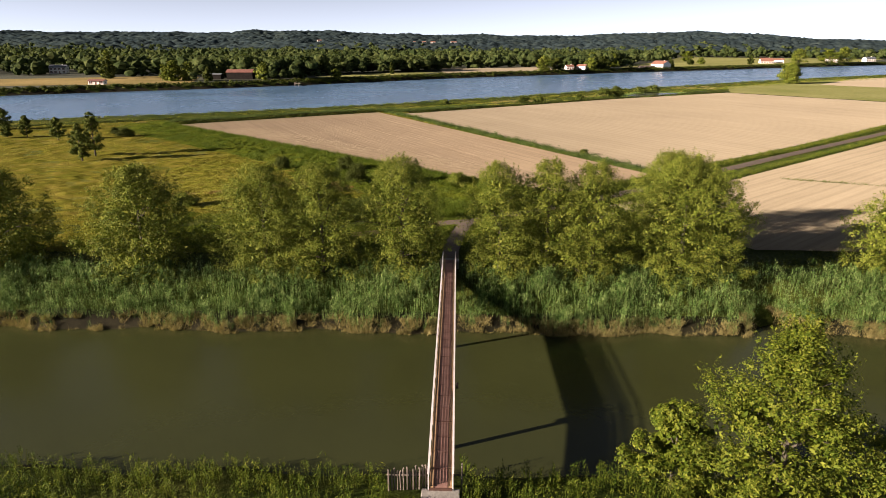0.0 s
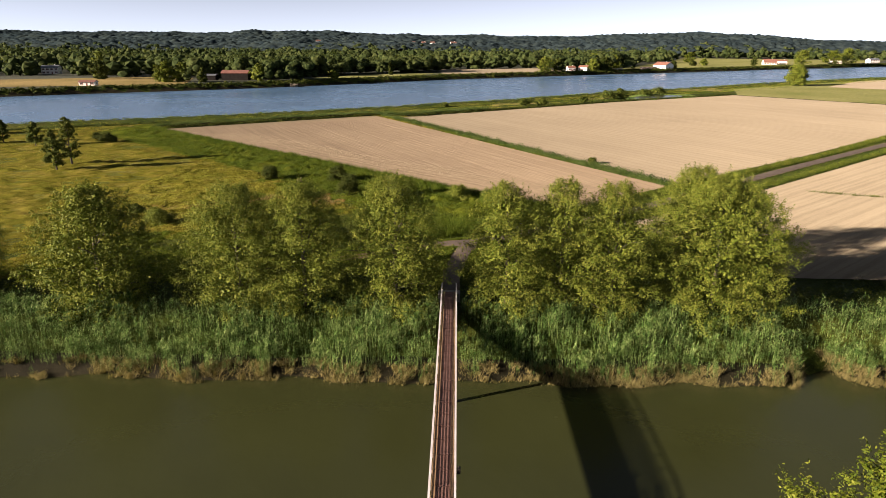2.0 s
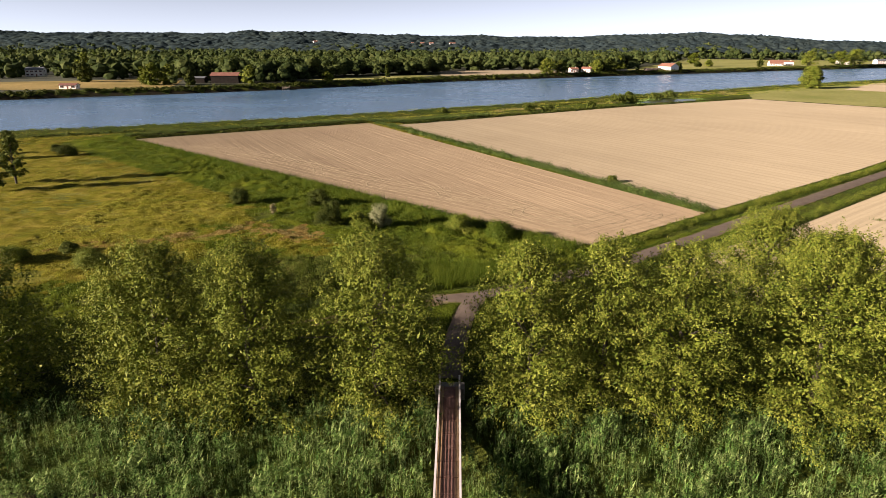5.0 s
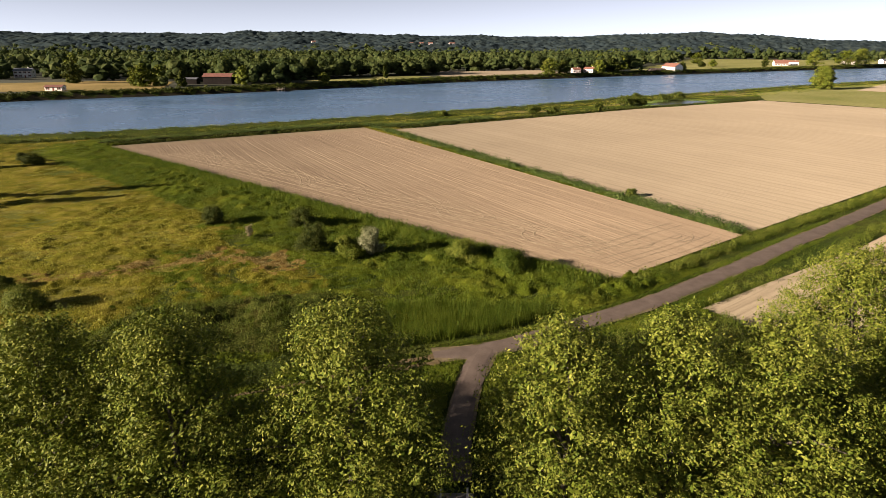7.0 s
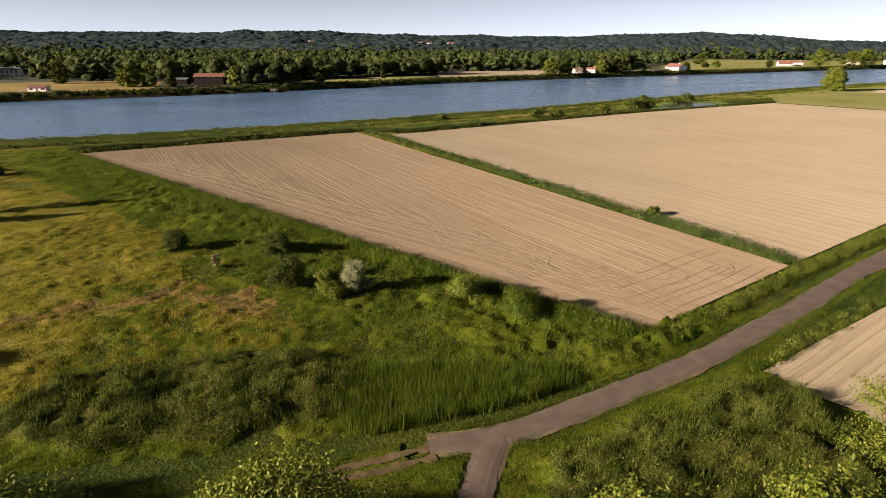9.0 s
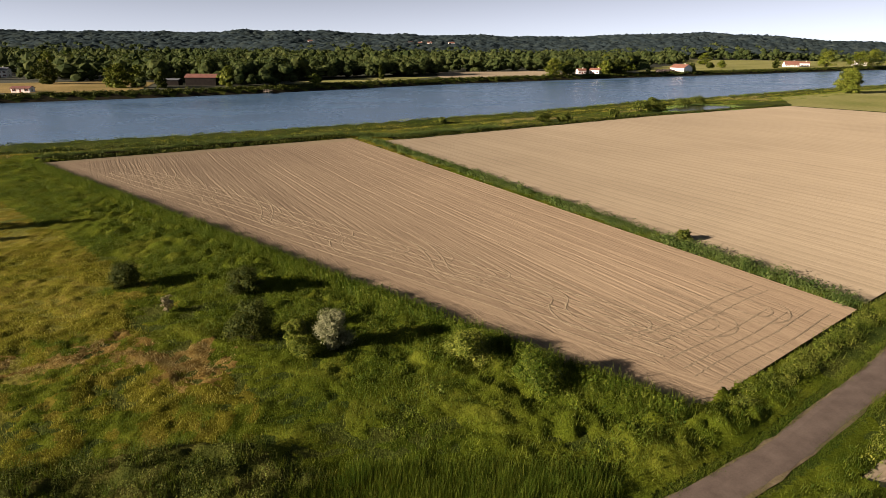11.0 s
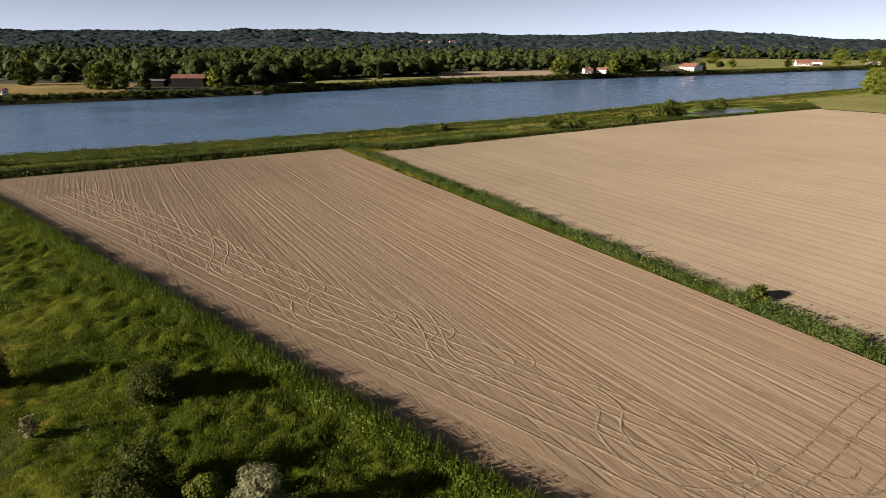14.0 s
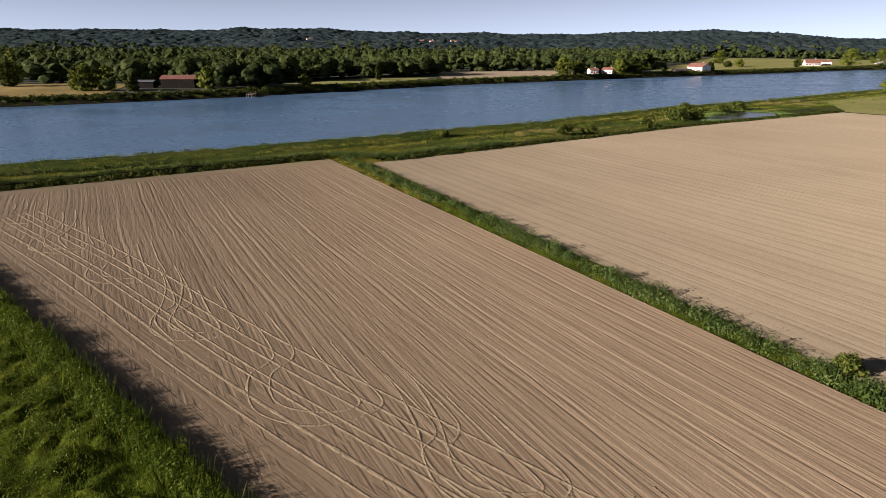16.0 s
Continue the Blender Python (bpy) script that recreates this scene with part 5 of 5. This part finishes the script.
scrub = turf_places(1900, -46, 34, 92, 122, lambda x, y: clear(x, y) & (to_line(x, y, ROAD) > 4.2) & (to_line(x, y, LANE) > 3.2) & (to_line(x, y, TRACK) > 2.4) & (scrubby(x, y) | ((y < 100) & (x < -4) & (value_noise(x, y, 3.0, 5) > 0.5))))
thick_t = [np.concatenate([mound(rng, 110, 1.15, 1.25, 0.14), tuft(rng, 30, 1.5, 0.025, 0.6, 0.35)]) for _ in range(5)]
thick = turf_places(900, -46, 30, 95, 122, lambda x, y: clear(x, y) & scrubby(x, y) & (to_line(x, y, LANE) > 6))
straw_t = [tuft(rng, 12, 0.25, 0.03, 0.4, 1.5) for _ in range(5)]
straw = only(beside(1500, STRAW, -4.0, 4.0), strawy)
straw[:, 2] = turf_z(straw[:, 0], straw[:, 1])
stuff("flattened_straw", scatter(straw_t, straw, rng, (0.7, 1.2)), "straw", "flattened pinkish straw patch in the meadow", "straw")
stuff("brambles", np.concatenate([scatter(bramble_t, scrub, rng, (0.35, 0.8)), scatter(thick_t, thick, rng, (0.4, 0.9))]), "bramble", "dense dark bramble scrub", "brambles")
scrub_grass = only(scrub[::1] + np.array([0.4, 0.3, 0.1]), clear)
stuff("scrub_grass", scatter(tall_t, scrub_grass, rng, (0.6, 1.0)), "blade_green", "tall grass growing through the scrub", "grass")
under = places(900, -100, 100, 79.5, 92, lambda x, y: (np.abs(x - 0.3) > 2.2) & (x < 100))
# the shade under the trees is put into the dark leaf colour here
stuff("undergrowth", scatter(bramble_t, under, rng, (0.6, 1.3)), "leaf_dark", "undergrowth beneath the trees, in dark leaf for the tree shade", "undergrowth")
verge = only(np.concatenate([beside(6000, ROAD[:12], -5.5, 5.5), beside(3400, ROAD[:10], 1.2, 2.4), beside(3400, ROAD[:10], -2.4, -1.2), beside(1800, LANE, -4.5, 4.5)]), lambda x, y: ~(in_poly(x, y, FIELD_1) | in_poly(x, y, FIELD_2) | in_poly(x, y, FIELD_3)) & (to_line(x, y, ROAD) > 1.25 + 0.5 * wave(x, y, 0.8, 3)) & (to_line(x, y, LANE) > 1.2) & (to_line(x, y, TRACK) > 1.1))
stuff("verge_grass", scatter(grass_t, verge, rng, (0.4, 0.85)), "blade_green", "short green grass on the road verge", "grass")
near_scrub = places(800, -60, 60, 20, 45, lambda x, y: (y < canal_near(x) - 1.0) & (np.abs(x - 0.2) > 2.0) & ~((np.abs(x + 2.2) < 2.2) & (y > 38.5)))
stuff("bank_scrub", scatter(bramble_t, near_scrub, rng, (0.6, 1.2)), "leaf_light", "bright green scrub on the near bank", "brambles")

# the river dike, in bands from the field to the water
dike_t = [tuft(rng, 14, 0.75, 0.06, 0.9, 0.6) for _ in range(6)]
low_t = [mound(rng, 24, 1.5, 0.8, 0.5) for _ in range(5)]
dike_line = bankline(near_bank, -330, 460, 8.0)
POND = [(94, 374), (110, 369), (131, 385), (137, 400), (121, 407), (104, 392)]
off_pond = lambda x, y: clear(x, y) & ~in_poly(x, y, POND)
dike = only(beside(12500, dike_line, -34, -1.0), lambda x, y: off_pond(x, y) & (wave(x, y, 0.06, 4) > 0.12))
inland = near_bank(dike[:, 0]) - dike[:, 1]
tan = 0.5 * np.sin(inland * 0.55 + 2.0 * value_noise(dike[:, 0], dike[:, 1], 30.0, 3)) + value_noise(dike[:, 0], dike[:, 1], 12.0, 5) > 0.72
stuff("dike_grass", scatter(dike_t, dike[~tan], rng, (0.4, 0.9)), "weed", "rough green grass on the river dike", "grass")
stuff("dike_straw_grass", scatter(dike_t, dike[tan], rng, (0.4, 0.9)), "blade_pale", "bleached grass in bands along the river dike", "grass")
stuff("dike_dry_grass", scatter(dike_t, only(np.concatenate([beside(1500, dike_line, -13, -8), beside(500, dike_line, -24, -19)]), lambda x, y: off_pond(x, y) & (wave(x, y, 0.05, 9) > 0.45)), rng, (0.4, 0.8)), "blade_gold", "pale dry reeds behind the dike", "reeds")
# in the ditch lines, leaf_dark stands for the shadow lines of the dike
stuff("dike_plants", scatter(low_t, only(np.concatenate([beside(1500, dike_line, -3.5, -0.6), beside(1400, dike_line, -17, -14.5)]), lambda x, y: off_pond(x, y) & (wave(x, y, 0.12, 7) > 0.45)), rng, (0.4, 0.9)), "leaf_dark", "dark plants at the water's edge and along the ditch shadow line", "scrub")
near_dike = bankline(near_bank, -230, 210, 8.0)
stuff("ditch_plants", scatter(low_t, only(np.concatenate([beside(2000, near_dike, -17.0, -14.5)]), off_pond), rng, (0.4, 0.9)), "leaf_dark", "plants in lines along the dike, in dark leaf for the shadow lines", "scrub")
pale = only(beside(2600, bankline(near_bank, -130, 190, 8.0), -26, -10), lambda x, y: off_pond(x, y) & (wave(x, y, 0.045, 6) > 0.55) & (wave(x, y, 0.2, 1) > 0.3))
stuff("pale_reeds", scatter(dike_t, pale, rng, (0.7, 1.2)), "reed_dry", "pale dry reed stands behind the dike", "reeds")
ring = [(p[0], p[1]) for p in POND + POND[:1]]
stuff("pond_reeds", scatter(dike_t, only(beside(500, ring, -3.0, 0.5), clear), rng, (0.7, 1.2)), "reed", "reeds round the pond", "reeds")
bank_t = [mound(rng, 28, 2.6, 1.9, 1.2) for _ in range(5)]
far_line = bankline(far_bank, -500, 900, 8.0)
stuff("far_bank_hedge", scatter(bank_t, beside(2700, far_line, 0.3, 7.0), rng, (0.35, 0.9)), "leaf_dark", "dark hedge along the far river bank", "hedge")

# woods
NEAR_T = [far_tree(rng, 150, 6.2, 13.0, 0.95, 4, 2) for _ in range(6)]
MID_T = [far_tree(rng, 26, 8.6, 12.5, 1.4, 3, 1) for _ in range(8)]
HOUSES_AT = [(-171, 521), (-193, 520), (-368, 605), (-247, 449), (239, 776), (122, 722), (137, 726), (440, 955), (462, 966), (567, 1018), (645, 1055), (220, 778)]


def wooded(x, y):
    ok = y > far_bank(x) + 14
    for p in OPEN:
        ok &= ~in_poly(x, y, p)
    for hx, hy in HOUSES_AT:  # gardens open towards the river
        g = Vector((-hx, 60 - hy)).normalized() * 125
        ok &= to_line(x, y, [(hx, hy), (hx + g.x, hy + g.y)]) > (16 if hx < -150 else 11)
    return ok


near_w = places(18000, -620, 700, 400, 900, lambda x, y: wooded(x, y) & (np.abs(x) < 0.8 * y + 60) & ((y - far_bank(x)) < 130) & ~((x < -200) & (y < 475)) & (wave(x, y, 0.03, 9) > 0.10))
stuff("riverside_wood", scatter(NEAR_T, near_w[:1000], rng, (0.42, 1.5)), "leaf_far", "mixed green woodland across the river", "wood")
mid_w = places(18000, -1150, 1250, 560, 1500, lambda x, y: wooded(x, y) & (np.abs(x) < 0.82 * y + 80) & ((y - far_bank(x)) >= 110))
stuff("plain_wood", scatter(MID_T, mid_w[:3900], rng, (0.55, 1.4)), "leaf_far", "wide green woodland on the plain", "wood")


def canopy(x, y, cell, seed):
    """The closed top of a wood: one rounded crown to a cell, each of its own height."""
    best = np.zeros(x.shape)
    qx, qy = np.floor(x / cell).astype(int), np.floor(y / cell).astype(int)
    for i in (-1, 0, 1):
        for j in (-1, 0, 1):
            cx2, cy2 = (qx + i + seed) % 256, (qy + j) % 256
            px = (qx + i + 0.15 + 0.7 * LATTICE[cx2, cy2]) * cell
            py = (qy + j + 0.15 + 0.7 * LATTICE[cy2, cx2]) * cell
            r = cell * (0.55 + 0.4 * LATTICE[(cx2 + 91) % 256, cy2])
            tall = 7 + 7 * LATTICE[(cy2 + 33) % 256, cx2]
            d2 = ((x - px) ** 2 + (y - py) ** 2) / (r * r)
            best = np.maximum(best, tall - 6.5 + 6.5 * np.sqrt(np.clip(1 - d2, 0, 1)))
    return best


hx_, hy_ = np.meshgrid(np.arange(-2300, 2400, 5.5), np.concatenate([np.arange(1390, 1960, 5.5), np.arange(1960, 2500, 9.0)]))
hx_, hy_ = hx_ + rng.uniform(-1.5, 1.5, hx_.shape), hy_ + rng.uniform(-1.5, 1.5, hy_.shape)
hz_ = lay(hx_, hy_) + canopy(hx_, hy_, 13.0, 3) + 2.2 * rng.uniform(-1, 1, hx_.shape) * (rng.uniform(0, 1, hx_.shape) > 0.4)
for hx, hy, hw in HILL_HOUSES:
    hz_ = np.where((np.abs(hx_ - hx) < 16) & (hy_ < hy - 18) & (hy_ > hy - 130), lay(hx_, hy_) + 1.0, hz_)
hv = np.stack([hx_, hy_, hz_], axis=-1).reshape(-1, 3)
hi_ = np.arange(hx_.size).reshape(hx_.shape)
hf = np.stack([hi_[:-1, :-1], hi_[:-1, 1:], hi_[1:, 1:], hi_[1:, :-1]], axis=-1).reshape(-1, 4)
hc = hv[hf].mean(axis=1)
hf = hf[np.abs(hc[:, 0]) < 0.84 * hc[:, 1] + 60]
me = bpy.data.meshes.new("hill_wood")
me.vertices.add(len(hv))
me.vertices.foreach_set("co", hv.astype(np.float32).ravel())
me.loops.add(hf.size)
me.loops.foreach_set("vertex_index", hf.astype(np.int32).ravel())
me.polygons.add(len(hf))
me.polygons.foreach_set("loop_start", np.arange(len(hf), dtype=np.int32) * 4)
me.polygons.foreach_set("use_smooth", np.ones(len(hf), bool))
me.materials.append(M["leaf_hill_haze"])
me.update(calc_edges=True)
tagged(new("hill_wood", me), "dark wooded hills along the horizon", "wood", kind="stuff")

# single trees that stand out across the river
for i, (x, y, h, r, k, w) in enumerate([(-213, 490, 15, 7.5, "leaf_light", "round yellow-green"), (-202, 494, 14, 6, "leaf", "dense green"), (-186, 492, 10, 4, "leaf_dark", "dark green"), (-290, 545, 22, 7, "leaf", "tall green"), (-278, 520, 17, 7, "leaf_dark", "broad dark green"), (-150, 512, 13, 6, "leaf", "green"), (-60, 610, 11, 2.0, "leaf_dark", "narrow dark"), (-100, 545, 7, 4, "leaf", "low green"), (146, 690, 12, 7, "leaf", "green"), (160, 705, 14, 8, "leaf_dark", "dark green"), (150, 740, 17, 9, "leaf", "broad green"), (178, 770, 16, 9, "leaf_light", "pale green"), (105, 690, 13, 7, "leaf_dark", "dark green"), (90, 682, 15, 8, "leaf", "green"), (252, 768, 9, 4, "leaf_dark", "dark"), (348, 1010, 15, 10, "leaf_light", "pale spreading"), (390, 890, 12, 4, "leaf_dark", "dark"), (330, 905, 9, 5, "leaf", "green"), (310, 890, 7, 4, "leaf_dark", "dark"), (530, 950, 20, 12, "leaf_light", "big pale green"), (560, 960, 22, 13, "leaf", "big green"), (475, 935, 20, 12, "leaf", "big green")]):
    y = max(y, float(far_bank(x)) + 13)
    tree(x, y, 0.9, h, r, 300 + i, w + " tree on the far bank", leaves=4000, leaf=0.85, material=k, low=0.03, count=70, group="trees across the river", size=0.2)


# wheel marks turning on the headland of the first field
MARKS = []


def wheel_marks(line, seed, gauge=1.9, wide=0.46, lugs=0.014, ridge=0.026):
    for side in (-1, 1):
        pts = []
        for i, p in enumerate(line):
            a, b = Vector(line[max(i - 1, 0)]), Vector(line[min(i + 1, len(line) - 1)])
            d = (b - a).normalized()
            pts.append((p[0] + d.y * side * gauge / 2, p[1] - d.x * side * gauge / 2))
        if all(in_poly(np.array(q[0]), np.array(q[1]), FIELD_1) for q in pts):
            MARKS.append(seed)
            ribbon("tyre_track", pts, wide, 0.238 + 0.0002 * len(MARKS), M["pressed_soil"], "pressed tyre track curving over the bare soil", "tyre track", raise_mid=ridge, res=0.22, jag=0.03, lugs=lugs, seed=seed)


edge_way = Vector((-122.8, 107.6)).normalized()
inward = Vector((edge_way.y, -edge_way.x))
row_way = Vector((ROW.x, ROW.y))
rnd = random.Random(9)
for i in range(7):
    c0 = Vector((22.4, 130.0)) + edge_way * (16 + i * 20.0 + rnd.uniform(-2, 2)) + inward * rnd.uniform(8.0, 11.5)
    w = rnd.uniform(4.6, 6.6)
    arm, arm2 = rnd.uniform(8, 18), rnd.uniform(5, 14)
    loop = [c0 - edge_way * w + row_way * arm, c0 - edge_way * w + row_way * arm * 0.45, c0 - edge_way * w, c0 - edge_way * w * 0.75 - inward * w * 0.7, c0 - inward * w, c0 + edge_way * w * 0.8 - inward * w * 0.6, c0 + edge_way * w + row_way * 1.0, c0 + edge_way * w + row_way * arm2]
    wheel_marks([tuple(q) for q in loop], 40 + i)
    if i % 2:
        hook = c0 + edge_way * 5.5
        wheel_marks([tuple(q) for q in (hook + row_way * 14, hook + row_way * 7, hook + row_way * 1.5 - inward * 1.0, hook - edge_way * 3 - inward * 3.4, hook - edge_way * 9 - inward * 4.2)], 60 + i)
# the crossing tracks at the road end
end_way = Vector((26.4, 21.9)).normalized()
in_way = Vector((-end_way.y, end_way.x))
for k, off in enumerate((2.2, 5.4, 10.2)):
    wheel_marks([tuple(Vector((19.6, 126.9)) + in_way * (off + 0.18 * math.sin(q * 1.3 + k)) + end_way * (5 + 0.2 * off + q * 4.2)) for q in range(7 - k % 2)], 90 + k, lugs=0.003, ridge=0.008)
for k, (u, v) in enumerate(((25, 7.5), (17, 9.5))):
    c0, w = Vector((19.6, 126.9)) + end_way * u + in_way * v, 3.0
    wheel_marks([tuple(q) for q in (c0 - end_way * w + row_way * 10, c0 - end_way * w + row_way * 3, c0 - end_way * w * 0.8 - in_way * w * 0.6, c0 - in_way * w, c0 + end_way * w * 0.8 - in_way * w * 0.6, c0 + end_way * w + row_way * 2, c0 + end_way * w + row_way * 9)], 97 + k, lugs=0.005, ridge=0.010)
for off in (2.6, 4.6, 7.4, 10.5):
    wheel_marks([tuple(Vector((22.4, 130.0)) + inward * (off + 0.4 * math.sin(q)) + edge_way * (6 + q * 12)) for q in range(12)], 80 + int(off))


# a jetty and a moored boat at the far bank
jetty = top("jetty", "small weathered wooden jetty on the far river bank", "jetty")
for i in range(8):
    part("plank", boxed(-122.6 + 0.0, -119.0, 495.0 + i * 1.1, 496.0 + i * 1.1, -1.2, -1.05), M["old_wood"], jetty)
for x in (-122.3, -119.3):
    for y in (495.3, 499.0, 503.0):
        bm = bmesh.new()
        tube(bm, (x, y, -4.6), (x, y, 0.2), 0.14, 0.12, 7)
        part("pile", bm, M["old_wood"], jetty)
boat = top("boat", "small white boat moored near the far bank", "boat", m=pose(443, 905, RIVER_Z, 0, 0, 33))
bm = bmesh.new()
ribs = []
for u in (-1, -0.6, 0, 0.55, 1):
    wd = 1.15 * (1 - max(0, u) ** 2 * 0.95) * (0.9 if u < -0.9 else 1)
    ribs.append([bm.verts.new((u * 4, sy * wd * k, zz)) for sy, k, zz in ((-1, 1, 0.9), (-1, 0.75, -0.1), (0, 0.1, -0.35), (1, 0.75, -0.1), (1, 1, 0.9))])
for a, b in zip(ribs[:-1], ribs[1:]):
    for i in range(4):
        bm.faces.new((a[i], a[i + 1], b[i + 1], b[i]))
    bm.faces.new((a[4], a[0], b[0], b[4]))
bm.faces.new(ribs[0])
bm.faces.new(ribs[-1])
part("hull", bm, M["plaster"], boat)
cab = part("cabin", boxed(-1.6, 1.2, -0.75, 0.75, 0.905, 2.2, bevel=0.15), M["plaster"], boat)
part("window", boxed(-1.3, 0.9, -0.77, 0.77, 1.45, 1.9), M["glass"], cab)
